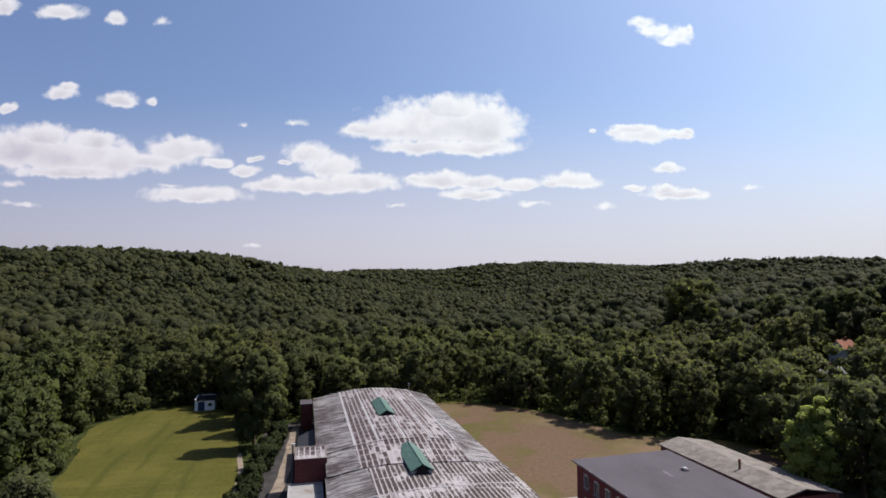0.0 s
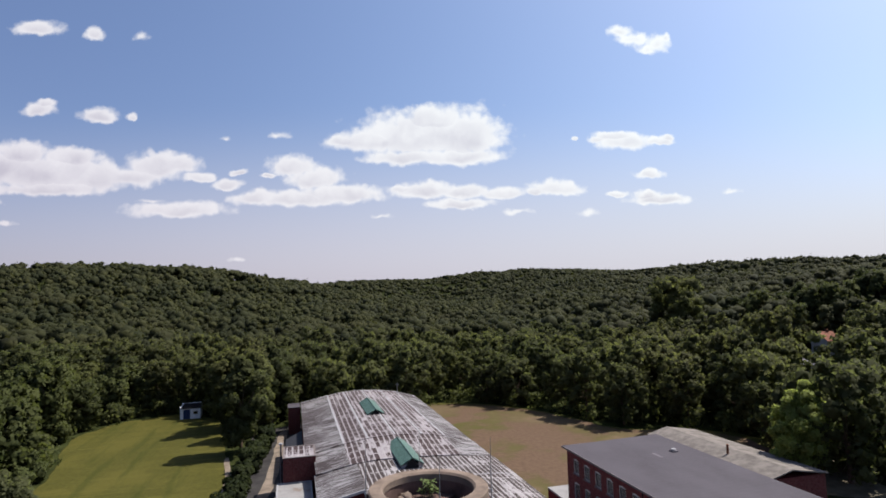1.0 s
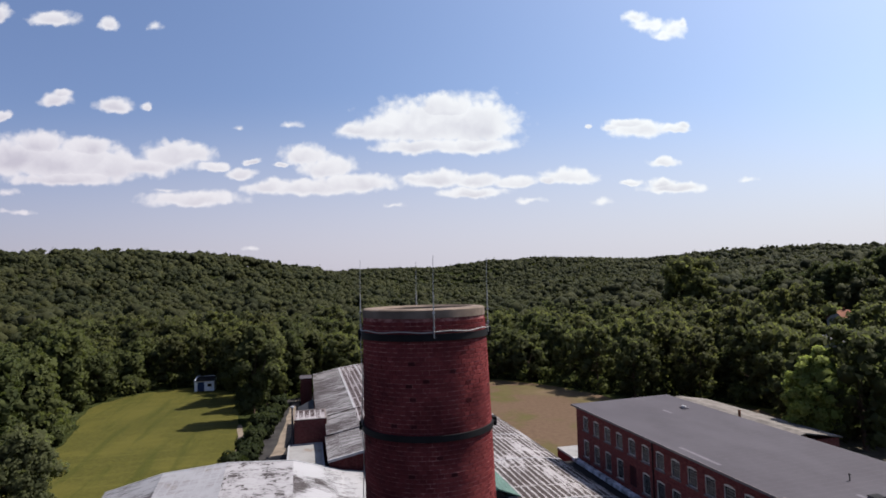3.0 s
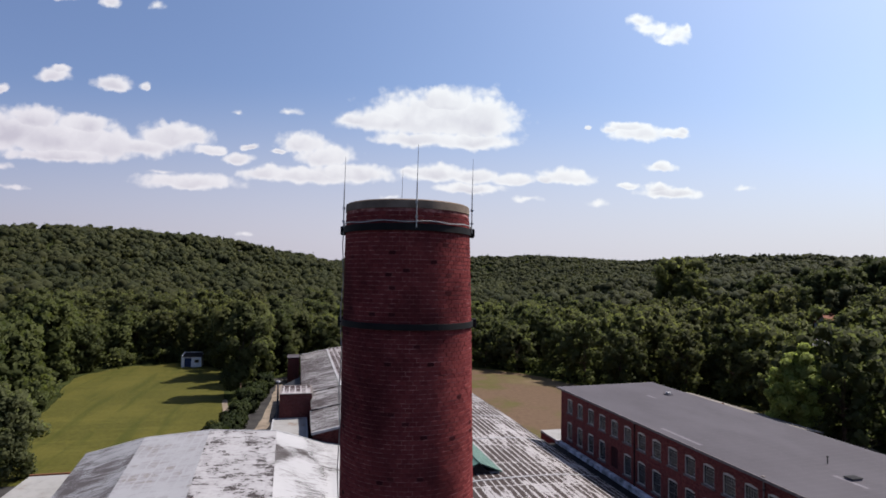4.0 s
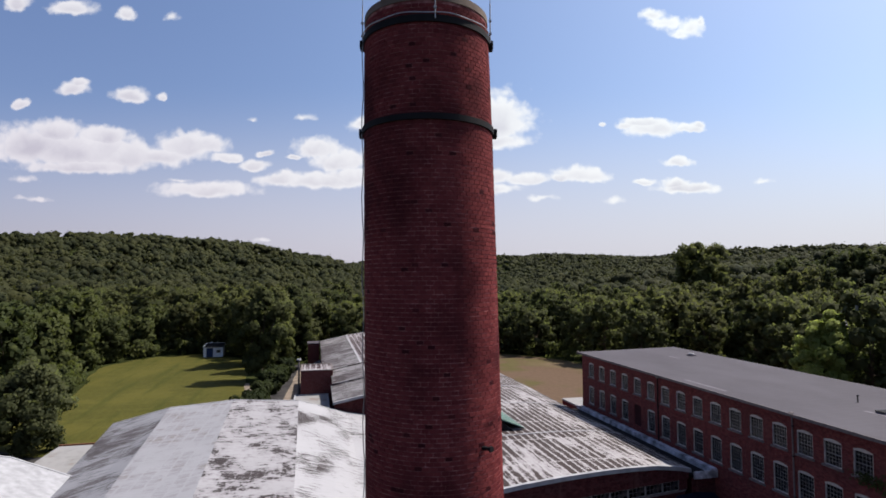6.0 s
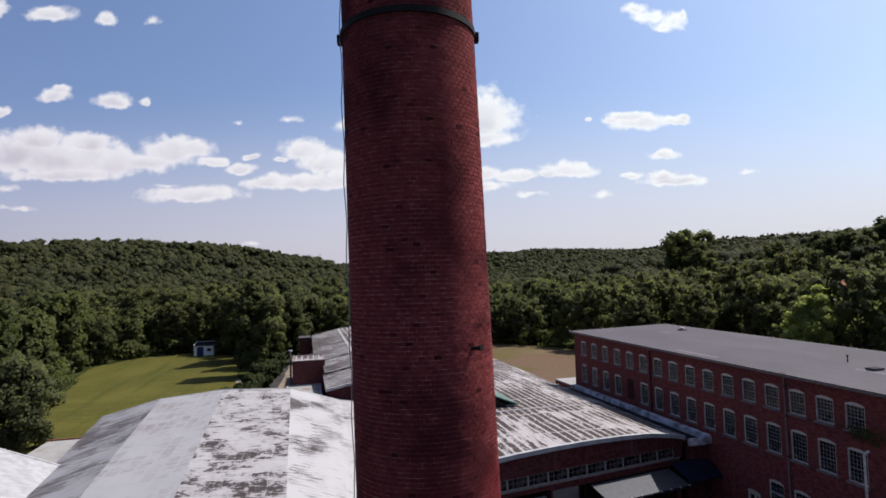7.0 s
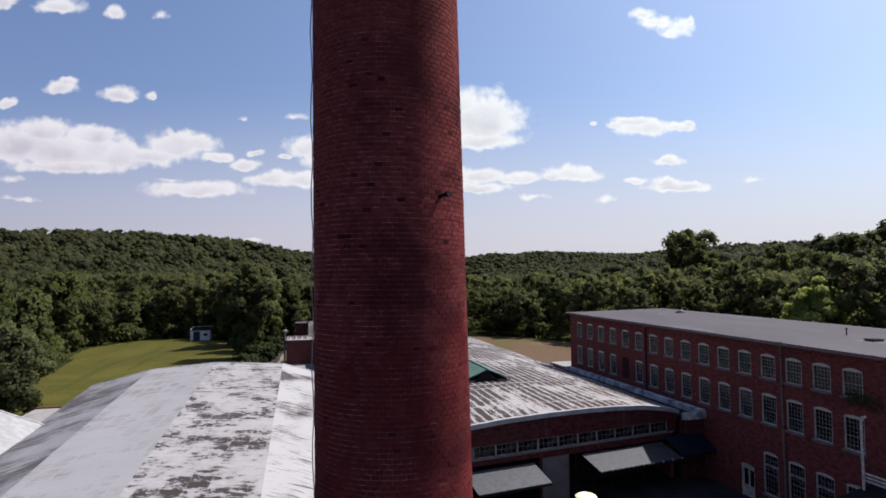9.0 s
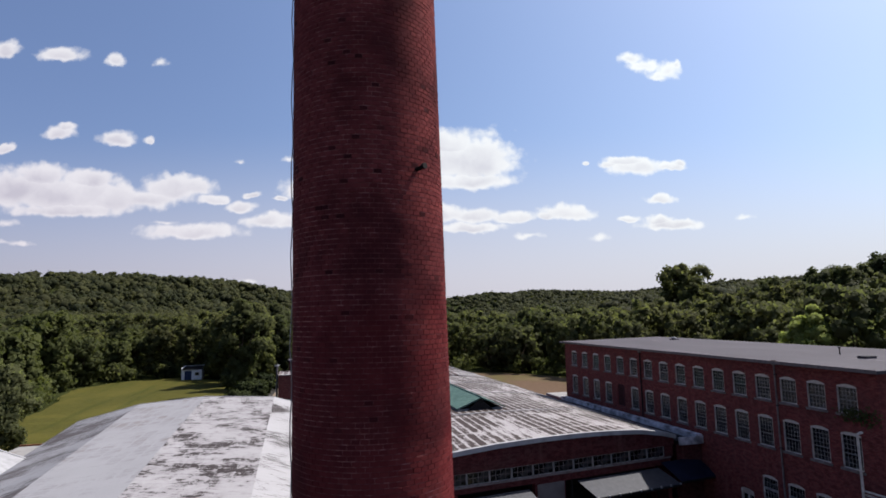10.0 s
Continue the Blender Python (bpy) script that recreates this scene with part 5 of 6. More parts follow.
dormer(70.8, 81.6, 12.5, 15.2, 6.3, 0.8)
dormer(99.6, 111.5, 12.0, 14.7, 7.0, 0.8)


def build_roof_pole():
    p = thing("roof_pole", site(21.0, 121.0, 6.25), "thin pale metal pole standing on the far shed's roof", "pole")
    part("shaft", tube(bmesh.new(), (0, 0, -0.1), (0, 0, 2.6), 0.06, 0.04, n=8), M["lead"], p)
    part("foot", bevelled(boxes((-0.2, -0.2, -0.12, 0.2, 0.2, 0.12)), 0.02), M["stone"], p)
    part("crosspiece", boxes((-0.35, -0.03, 2.2, 0.35, 0.03, 2.27)), M["lead"], p)


build_roof_pole()


def fy(a):
    return A1B0 + A1SKEW * (a - A1[0][0])


def build_facade():
    """The near gable wall of the weaving shed: brick over a row of windows over bays."""
    f = near_shed
    sill, head = 3.42, 4.12
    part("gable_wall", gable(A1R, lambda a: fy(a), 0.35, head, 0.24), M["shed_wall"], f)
    ang = math.degrees(math.atan(A1SKEW))
    base = Matrix.Translation((2.0, A1B0, 0)) @ Matrix.Rotation(radians(ang), 4, "Z")
    L = 24.2 * math.hypot(1, A1SKEW)
    lower = bmesh.new()
    for x0, x1 in ((0.15, 4.2), (7.2, 8.0), (13.2, 15.4)):
        box(lower, x0, 0, 0, x1, 0.35, sill)
    box(lower, 4.2, 0, 3.0, 7.2, 0.35, sill)
    box(lower, 8.0, 0, 3.0, 13.2, 0.35, sill)
    box(lower, 15.4, 0, 2.9, 24.0, 0.35, sill)
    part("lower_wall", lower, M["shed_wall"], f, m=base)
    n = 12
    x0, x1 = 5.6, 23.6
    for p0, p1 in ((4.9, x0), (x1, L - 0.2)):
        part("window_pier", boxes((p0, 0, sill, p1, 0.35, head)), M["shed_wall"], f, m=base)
    step = (x1 - x0) / n
    first = None
    for i in range(n):
        m = base @ Matrix.Translation((x0 + step * i, 0, sill))
        if first is None:
            first = part("window", boxes((0, 0.04, 0, 0.07, 0.24, head - sill), (step - 0.02, 0.04, 0, step, 0.24, head - sill), (0.07, 0.04, 0, step - 0.02, 0.2, 0.04), (0.07, 0.04, head - sill - 0.04, step - 0.02, 0.2, head - sill)), M["sash"], f, "white-framed strip window with small panes", m)
            bars = bmesh.new()
            for k in range(1, 4):
                x = 0.12 + (step - 0.14) * k / 4
                box(bars, x - 0.012, 0.1, 0.06, x + 0.012, 0.14, head - sill - 0.05)
            z = (head - sill) / 2
            box(bars, 0.12, 0.098, z - 0.014, step - 0.02, 0.142, z + 0.014)
            part("glazing_grid", bars, M["stone"], first)
            part("pane", boxes((0.07, 0.118, 0.04, step - 0.02, 0.124, head - sill - 0.05)), M["glass"], first)
        else:
            copy_thing(first, m)
    part("sill_course", boxes((0.3, -0.05, sill - 0.1, L - 0.4, 0.02, sill - 0.004)), M["stone"], f, m=base)
    # pale roller door; open bays closed by near-black panels that stand for their shade
    rd = part("roller_door", boxes((13.35, -0.05, 0, 15.3, -0.004, 2.9)), M["door_panel"], f, "pale closed roller door", base @ Matrix.Translation((0, 0, 0)))
    part("slat_panel", boxes(*[(13.35, -0.065, z, 15.3, -0.05, z + 0.03) for z in np.arange(0.15, 2.8, 0.16)]), M["door_panel"], rd)
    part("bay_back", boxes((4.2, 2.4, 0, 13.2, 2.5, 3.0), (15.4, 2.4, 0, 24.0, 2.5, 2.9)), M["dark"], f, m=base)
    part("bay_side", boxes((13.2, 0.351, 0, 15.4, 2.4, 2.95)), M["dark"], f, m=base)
    for x in (15.9, 17.3, 18.7, 20.1, 21.5, 22.9):
        part("post", boxes((x, 0.05, 0, x + 0.09, 0.15, 2.9)), M["iron"], f, "slim dark bay post", base)
    return base


facade = SITE @ build_facade()


def build_lap_seams():
    """White coated laps across the arched roof, where the felt sheets meet."""
    for b in (45.0, 56.5, 66.5):
        bm = bmesh.new()
        for (a0, z0), (a1, z1), f0, f1 in zip(A1R, A1R[1:], A1RISE, A1RISE[1:]):
            y0, y1 = b + 0.1 * (a0 - 18), b + 0.1 * (a1 - 18)
            n0, n1 = A1B0 + 0.92 + A1SKEW * (a0 - 7.4), A1B0 + 0.92 + A1SKEW * (a1 - 7.4)
            h0, h1 = z0 + f0 * (y0 - n0) / (75.4 - n0), z1 + f1 * (y1 - n1) / (75.4 - n1)
            hexa(bm, [(a0, y0 - 0.09, h0 - 0.04), (a1, y1 - 0.09, h1 - 0.04), (a1, y1 + 0.09, h1 - 0.04), (a0, y0 + 0.09, h0 - 0.04), (a0, y0 - 0.09, h0 + 0.035), (a1, y1 - 0.09, h1 + 0.035), (a1, y1 + 0.09, h1 + 0.035), (a0, y0 + 0.09, h0 + 0.035)])
        part("lap_seam", bm, M["white_edge"], near_shed, "white coated lap across the roof")


build_lap_seams()


def awning(x0, x1, z_top, z_low, out, mat, label, bolts):
    aw = thing("awning", facade @ Matrix.Translation((x0, 0, 0)), label, "awning", "yard awnings")
    w = x1 - x0
    bm = bmesh.new()
    hexa(bm, [(0.25, -out, z_low - 0.03), (w + 0.25, -out, z_low - 0.03), (w, -0.01, z_top - 0.03), (0, -0.01, z_top - 0.03), (0.25, -out, z_low), (w + 0.25, -out, z_low), (w, -0.01, z_top), (0, -0.01, z_top)])
    part("sheet", bm, mat, aw)
    part("front_beam", boxes((0.25, -out - 0.03, z_low - 0.16, w + 0.25, -out + 0.05, z_low - 0.035)), M["iron"], aw)
    n = bolts
    for i in range(n):
        x = 0.3 + (w - 0.1) * i / max(1, n - 1)
        part("gutter_clip", boxes((x - 0.04, -out - 0.07, z_low - 0.06, x + 0.04, -out + 0.03, z_low + 0.05)), M["white_edge"], aw)
    for x in (0.5, w - 0.2):
        part("stay", tube(bmesh.new(), (x, -out + 0.1, z_low - 0.1), (x, -0.02, z_low - 0.55), 0.03, n=6), M["iron"], aw)


awning(16.3, 23.0, 2.78, 2.12, 1.65, M["galv"], "grey galvanised sheet awning with bright clips, over a loading bay", 9)
awning(7.9, 12.75, 2.72, 1.98, 1.6, M["galv"], "plain grey sheet-metal awning over a yard door", 0)
awning(23.2, 26.5, 3.1, 2.2, 1.5, M["blue"], "dark blue canopy in the corner by the mill", 0)


def build_gutter_roof():
    g = thing("gutter_roof", SITE, "white coated valley roof between weaving shed and mill", "flat roof")
    # the deck's colour carries the mill's shadow
    part("deck", boxes((26.45, 36.4, 4.15, MA - 0.02, 57.8, 4.35)), M["deck_shadow"], g, "dark valley deck, the mill's shadow put into its colour")
    part("upstand", boxes((MA - 0.5, 36.4, 4.35, MA - 0.025, 57.8, 4.72)), M["flashing"], g, "white coated flashing along the mill wall")
    part("front_edge", boxes((26.45, 36.3, 4.1, MA - 0.02, 36.39, 4.62)), M["flashing"], g)
    part("wall_below", boxes((26.45, 36.6, 0, MA - 0.02, 36.9, 4.15)), M["shed_wall"], g)
    part("far_deck", boxes((MA - 0.01, 57.85, 4.2, 33.5, 62.8, 4.4)), M["roof_flat"], g, "white low roof beyond the mill's end")
    part("far_wall", boxes((MA, 57.95, 0, 33.4, 62.7, 4.2)), M["mill_end"], g)


build_gutter_roof()


def build_west_yard():
    p = thing("brick_penthouse", site(-1.9, 80.4, 0), "square dark red brick block with a patchy white roof", "outbuilding")
    part("wall", boxes((0, 0, 0, 4.3, 0.35, 5.95), (0, 5.75, 0, 4.3, 6.1, 5.95), (0, 0.35, 0, 0.35, 5.75, 5.95), (3.95, 0.35, 0, 4.3, 5.75, 5.95)), M["box_wall"], p)
    part("roof", boxes((0.2, 0.2, 5.6, 4.1, 5.9, 5.99)), M["roof_rows"], p)
    part("coping", boxes((-0.06, -0.06, 5.96, 4.36, 0.2, 6.06), (-0.06, 5.9, 5.96, 4.36, 6.16, 6.06), (-0.06, 0.2, 5.96, 0.2, 5.9, 6.06), (4.1, 0.2, 5.96, 4.36, 5.9, 6.06)), M["stone"], p)
    v = thing("vent_stack", site(-2.25, 84.5, 0), "tall thin metal vent pipe with a cap", "vent pipe")
    part("pipe", tube(bmesh.new(), (0, 0, 0), (0, 0, 6.9), 0.13, n=10), M["stone"], v)
    part("cap", lathe(bmesh.new(), [(0, 0, 6.85, 0.13), (0, 0, 6.9, 0.3), (0, 0, 7.1, 0.3), (0, 0, 7.15, 0.05)], 14), M["white_edge"], v)
    f = thing("flat_annex", site(-2.7, 66.5, 0), "low annex with a pale flat roof", "outbuilding")
    part("wall", boxes((0.1, 0.1, 0, 4.4, 13.7, 2.5)), M["shed_wall"], f)
    part("roof", boxes((0, 0, 2.5, 4.5, 13.8, 2.72)), M["roof_flat"], f)
    part("roof_kerb", boxes((0, 0, 2.72, 0.2, 13.8, 2.86), (4.3, 0, 2.72, 4.5, 13.8, 2.86), (0.2, 13.6, 2.72, 4.3, 13.8, 2.86)), M["white_edge"], f)
    lk = thing("side_roof", site(1.0, 75.6, 0), "low dark sloping roof beside the brick block", "outbuilding")
    part("roof", boxes((1.5, 0.0, 4.5, 5.4, 8.3, 4.7)), M["membrane"], lk)
    part("wall", boxes((1.6, 0.1, 0, 5.4, 8.2, 4.5)), M["shed_wall"], lk)
    s = thing("skylight_annex", site(-1.7, 90.0, 0), "narrow lean-to with a blue-grey glazed roof", "outbuilding")
    part("wall", boxes((0, 0, 0, 2.5, 15, 2.7)), M["shed_wall"], s)
    rf = bmesh.new()
    hexa(rf, [(-0.1, -0.1, 2.7), (2.6, -0.1, 4.0), (2.6, 15, 4.0), (-0.1, 15, 2.7), (-0.1, -0.1, 2.8), (2.6, -0.1, 4.1), (2.6, 15, 4.1), (-0.1, 15, 2.8)])
    part("roof", rf, M["galv"], s, "blue-grey sheet roof")
    sh = thing("brick_stair_tower", site(-0.9, 121.0, 0), "dark brick stair block against the shed's far end", "outbuilding")
    part("wall", boxes((-0.6, 0, 0, 1.7, 4.5, 5.2)), M["box_wall"], sh)
    part("roof", boxes((-0.75, -0.15, 5.2, 1.7, 4.6, 5.35)), M["membrane"], sh)
    lo = thing("low_flat_building", site(-25.5, 53.0, 0), "low building with a pale grey flat roof by the lawn", "outbuilding")
    part("wall", boxes((0.1, 0.1, 0, 5.2, 13.0, 1.25)), M["mill_wall"], lo)
    part("roof", boxes((0, 0, 1.25, 5.3, 13.2, 1.45)), M["roof_flat"], lo)
    part("roof_rim", boxes((0, 13.2, 1.2, 5.3, 13.4, 1.6)), M["rust"], lo, "rust-brown roof edge")
    t = thing("yard_tank", site(14.6, 27.8, 0), "cream painted upright steel tank in the yard", "tank")
    part("shell", lathe(bmesh.new(), [(0, 0, 0, 0.5), (0, 0, 3.05, 0.5)], 28), M["cream"], t)
    part("lid", lathe(bmesh.new(), [(0, 0, 3.05, 0.54), (0, 0, 3.12, 0.54), (0, 0, 3.2, 0.4), (0, 0, 3.23, 0.01)], 28), M["cream"], t)
    b = thing("long_low_shed", site(55.5, 58.0, 0), "long low shed with an old gravel-grey gabled roof", "outbuilding")
    part("wall", boxes((0, 0, 0, 8.6, 24.0, 3.6)), M["mill_wall"], b)
    for x0, x1, za, zb in ((-0.3, 3.4, 3.6, 4.5), (3.4, 8.9, 4.5, 3.6)):
        bm = bmesh.new()
        hexa(bm, [(x0, -0.3, za), (x1, -0.3, zb), (x1, 24.3, zb), (x0, 24.3, za), (x0, -0.3, za + 0.15), (x1, -0.3, zb + 0.15), (x1, 24.3, zb + 0.15), (x0, 24.3, za + 0.15)])
        part("roof_slope", bm, M["gravel_roof"], b)
    part("stub_stack", tube(bmesh.new(), (2.0, 9.0, 4.0), (2.0, 9.0, 5.6), 0.16, n=10), M["rust"], b, "rusty stub stack")


build_west_yard()


def build_lawn_shed():
    s = thing("garden_shed", site(-26.2, 146.0, 0), "small white flat-roofed shed with a blue door beside the lawn", "shed")
    part("wall", boxes((0, 0, 0, 4.4, 0.2, 2.35), (0, 3.8, 0, 4.4, 4.0, 3.1), (0, 0.2, 0, 0.2, 3.8, 2.35), (4.2, 0.2, 0, 4.4, 3.8, 2.35)), M["lime"], s)
    rf = bmesh.new()
    hexa(rf, [(0.2, -0.15, 2.36), (4.5, -0.15, 2.36), (4.5, 3.79, 2.95), (0.2, 3.79, 2.95), (0.2, -0.15, 2.44), (4.5, -0.15, 2.44), (4.5, 3.79, 3.03), (0.2, 3.79, 3.03)])
    part("roof", rf, M["iron"], s, "dark felted pent roof")
    up = bmesh.new()
    hexa(up, [(0.0, -0.05, 2.36), (0.19, -0.05, 2.36), (0.19, 3.79, 2.36), (0.0, 3.79, 2.36), (0.0, -0.05, 2.75), (0.19, -0.05, 2.75), (0.19, 3.79, 3.12), (0.0, 3.79, 3.12)])
    part("coping", up, M["lime"], s, "white side parapet")
    d = part("door", boxes((0.7, -0.03, 0, 2.2, 0.0, 2.15)), M["navy"], s, "dark blue double door")
    part("door_handle", boxes((1.4, -0.06, 1.0, 1.5, -0.03, 1.08)), M["iron"], d)
    w = part("window", boxes((2.9, -0.04, 1.0, 3.9, 0.0, 1.75)), M["white_paint"], s)
    part("pane", boxes((2.98, -0.05, 1.08, 3.82, -0.04, 1.67)), M["glass"], w)


build_lawn_shed()


def build_house(a, b, w, d, h, roof_h, roof_mat, wall_mat, turn, label):
    m = site(a, b, 0, turn)
    z = float(terrain(m.translation.x, m.translation.y)) - 0.3
    ho = thing("house", site(a, b, z, turn), label, "house", "houses on the slope")
    part("wall", boxes((0, 0, 0, w, d, h)), wall_mat, ho)
    for s in (0, 1):
        y0, y1 = (-0.3, d / 2) if s == 0 else (d + 0.3, d / 2)
        bm = bmesh.new()
        hexa(bm, [(-0.3, y0, h - 0.1), (w + 0.3, y0, h - 0.1), (w + 0.3, y1, h + roof_h), (-0.3, y1, h + roof_h), (-0.3, y0, h + 0.05), (w + 0.3, y0, h + 0.05), (w + 0.3, y1, h + roof_h + 0.15), (-0.3, y1, h + roof_h + 0.15)])
        bmesh.ops.recalc_face_normals(bm, faces=bm.faces[:])
        part("roof_slope", bm, roof_mat, ho)
    for x in (0.15, w - 0.3):
        bm = bmesh.new()
        hexa(bm, [(x, 0, h), (x + 0.15, 0, h), (x + 0.15, d, h), (x, d, h), (x, d / 2 - 0.02, h + roof_h), (x + 0.15, d / 2 - 0.02, h + roof_h), (x + 0.15, d / 2 + 0.02, h + roof_h), (x, d / 2 + 0.02, h + roof_h)])
        part("gable", bm, wall_mat, ho)
    for x in np.linspace(1.0, w - 2.0, 3):
        wi = part("window", boxes((x, -0.05, h - 1.9, x + 1.0, 0.0, h - 0.6)), M["white_paint"], ho)
        part("pane", boxes((x + 0.1, -0.06, h - 1.8, x + 0.9, -0.05, h - 0.7)), M["glass"], wi)
    ch = part("chimney_stack", boxes((w * 0.6, d / 2 - 0.3, h + roof_h * 0.5, w * 0.6 + 0.6, d / 2 + 0.3, h + roof_h + 0.8)), M["rust"], ho)


build_house(147.6, 129.5, 4.2, 6.0, 4.6, 2.4, M["orange_tile"], M["siding"], -6, "pale house with a dull orange-red roof among trees")
build_house(131.0, 123.5, 7.0, 5.0, 2.6, 1.7, M["grey_shingle"], M["siding"], -20, "low house with a grey shingle roof among trees")

# ---- trees ----


def ball():
    """Corners and faces of a small rounded lump."""
    bm = bmesh.new()
    bmesh.ops.create_icosphere(bm, subdivisions=1, radius=1.0)
    made = np.array([v.co[:] for v in bm.verts]), np.array([[v.index for v in f.verts] for f in bm.faces])
    bm.free()
    return made


def leaf_quads(rng, centres, radii, per, size, flat=0.88, loose=0.65, ragged=0.4):
    """Leaf sprays over the outside of many lobes. Returns corners, faces and the normals of the leaf masses."""
    c = np.repeat(centres, per, 0)
    r = np.repeat(radii, per)
    n = rng.normal(size=(len(c), 3))
    n[:, 2] += 0.2
    n /= np.linalg.norm(n, axis=1)[:, None]
    p = c + n * (r * rng.uniform(0.68, 1.18, len(c)))[:, None] * np.array([1, 1, flat])
    f = n + rng.normal(scale=loose, size=n.shape)
    f /= np.linalg.norm(f, axis=1)[:, None]
    t = np.cross(f, rng.normal(size=n.shape))
    t /= np.linalg.norm(t, axis=1)[:, None]
    b = np.cross(f, t)
    s = size * rng.uniform(0.5, 1.25, len(c))
    t, b = t * s[:, None], b * (s * rng.uniform(0.55, 1.0, len(c)))[:, None]
    k = rng.uniform(-0.4, 0.4, (len(c), 1))
    v = np.stack([p - t - b * k, p - b * 0.9, p + t * 0.9 + b * k, p + b], 1)
    # turn each spray outwards
    g = np.cross(v[:, 2] - v[:, 0], v[:, 3] - v[:, 1])
    inward = (g * n).sum(1) < 0
    v[inward] = v[inward][:, ::-1]
    middle = centres.mean(0)
    out = p - middle
    out /= np.linalg.norm(out, axis=1)[:, None] + 1e-6
    mass = np.array([0, 0, 0.34]) + 0.28 * n + 0.55 * out + ragged * f
    mass /= np.linalg.norm(mass, axis=1)[:, None]
    return v.reshape(-1, 3), np.arange(len(c) * 4).reshape(-1, 4), np.repeat(mass, 4, 0)


def lump_mesh(rng, centres, radii, flat=0.88):
    """The dense inside of the crown: an uneven lump in each lobe."""
    bv, bf = ball()
    vs, fs = [], []
    for i, (c, r) in enumerate(zip(centres, radii)):
        push = 0.66 + 0.10 * rng.normal(size=(len(bv), 1)).clip(-1.5, 1.2)
        vs.append(c + bv * push * r * np.array([1, 1, flat]))
        fs.append(bf + i * len(bv))
    return np.concatenate(vs), np.concatenate(fs)


def crown_lobes(rng, height, spread, n, base, reach=(0.25, 0.85)):
    """Lobes of an uneven crown between base and height: full below the middle, rounded and broken at the top."""
    cs, rs = [], []
    lean = rng.uniform(-0.12, 0.12, 2) * spread
    leaders = [(rng.uniform(0, math.tau), rng.uniform(0.0, 0.42), rng.uniform(0.82, 1.0)) for _ in range(4)]
    small = (12.0 / max(n, 6)) ** 0.42
    for i in range(n):
        t = ((i + rng.uniform(0.0, 1.0)) / n) ** 0.85
        way, off, top = leaders[i % 4]
        prof = math.sin(math.pi * min(1, 0.20 + 0.72 * t)) ** 0.6
        a = i * 2.4 + rng.uniform(-0.7, 0.7)
        d = spread * prof * rng.uniform(*reach) * 0.82
        r = spread * rng.uniform(0.24, 0.44) * (0.75 + 0.35 * prof) * small
        crown_top = base + (height - base) * top
        z = min(base + (crown_top - base) * (0.06 + 0.92 * t), crown_top - r * rng.uniform(0.3, 0.8))
        cs.append((d * math.cos(a) + spread * off * t * math.cos(way) + lean[0] * t, d * math.sin(a) + spread * off * t * math.sin(way) + lean[1] * t, z))
        rs.append(r)
    return np.array(cs), np.array(rs)


def make_tree(seed, height, spread, lobes, per, size, base, leaf_mat, reach=(0.25, 0.85)):
    rng = np.random.default_rng(seed)
    cs, rs = crown_lobes(rng, height, spread, lobes, base, reach)
    v, f, nn = leaf_quads(rng, cs, rs, per, size)
    crown = arrays_mesh("crown", v, f, leaf_mat, nn)
    core = arrays_mesh("crown_core", *lump_mesh(rng, cs, rs), leaf_mat)
    core.polygons.foreach_set("use_smooth", np.ones(len(core.polygons), dtype=bool))
    bm = bmesh.new()
    bend = rng.uniform(-0.4, 0.4, 2)
    fork = Vector((bend[0], bend[1], base + (height - base) * 0.35))
    tube(bm, (0, 0, -0.4), (bend[0] * 0.4, bend[1] * 0.4, base * 0.7), 0.026 * height, 0.019 * height, 8)
    tube(bm, (bend[0] * 0.4, bend[1] * 0.4, base * 0.7), fork, 0.019 * height, 0.012 * height, 8)
    for c in cs[:: max(1, lobes // 7)]:
        tube(bm, fork * rng.uniform(0.6, 1.0), c, 0.008 * height, 0.002 * height, 5)
    return mesh_of("trunk", bm, M["bark"]), crown, core


def plant(name, meshes, x, y, scale, turn, label, group, z=None):
    zz = float(terrain(x, y)) if z is None else z
    ob = new(name)
    ob.matrix_world = Matrix.Translation((x, y, zz)) @ Matrix.Rotation(turn, 4, "Z") @ Matrix.Scale(scale, 4)
    tagged(ob, label, "tree", group)
    part("trunk", meshes[0], None, ob)
    cr = part("crown", meshes[1], None, ob)
    part("inner_foliage", meshes[2], None, cr)
    return ob


def inside(p, poly):
    x, y, hit = p[0], p[1], False
    for (x0, y0), (x1, y1) in zip(poly, poly[1:] + poly[:1]):
        if (y0 > y) != (y1 > y) and x < (x1 - x0) * (y - y0) / (y1 - y0) + x0:
            hit = not hit
    return hit


def local(x, y):
    q = SITE.inverted() @ Vector((x, y, 0))
    return q.x, q.y


def open_land(x, y, pad=3.5):
    a, b = local(x, y)
    if -12 - pad < a < 27 + pad and b < 129 + pad:
        return True
    if a > 0 and b < 57 + pad and a < 92:
        return True
    if 50 < a < 73 and b < 83:
        return True
    if -43 < a < 0 and b < 104:
        return True
    for poly in (LAWN, FIELD):
        for da, db in ((0, 0), (pad, 0), (-pad, 0), (0, pad), (0, -pad)):
            if inside((a + da, b + db), poly):
                return True
    # the clearing below the houses
    r = math.hypot(x, y)
    if 112 < r < 206 and abs(x * math.cos(0.625) - y * math.sin(0.625)) < (6.0 if r < 150 else 8.5):
        return True
    return False


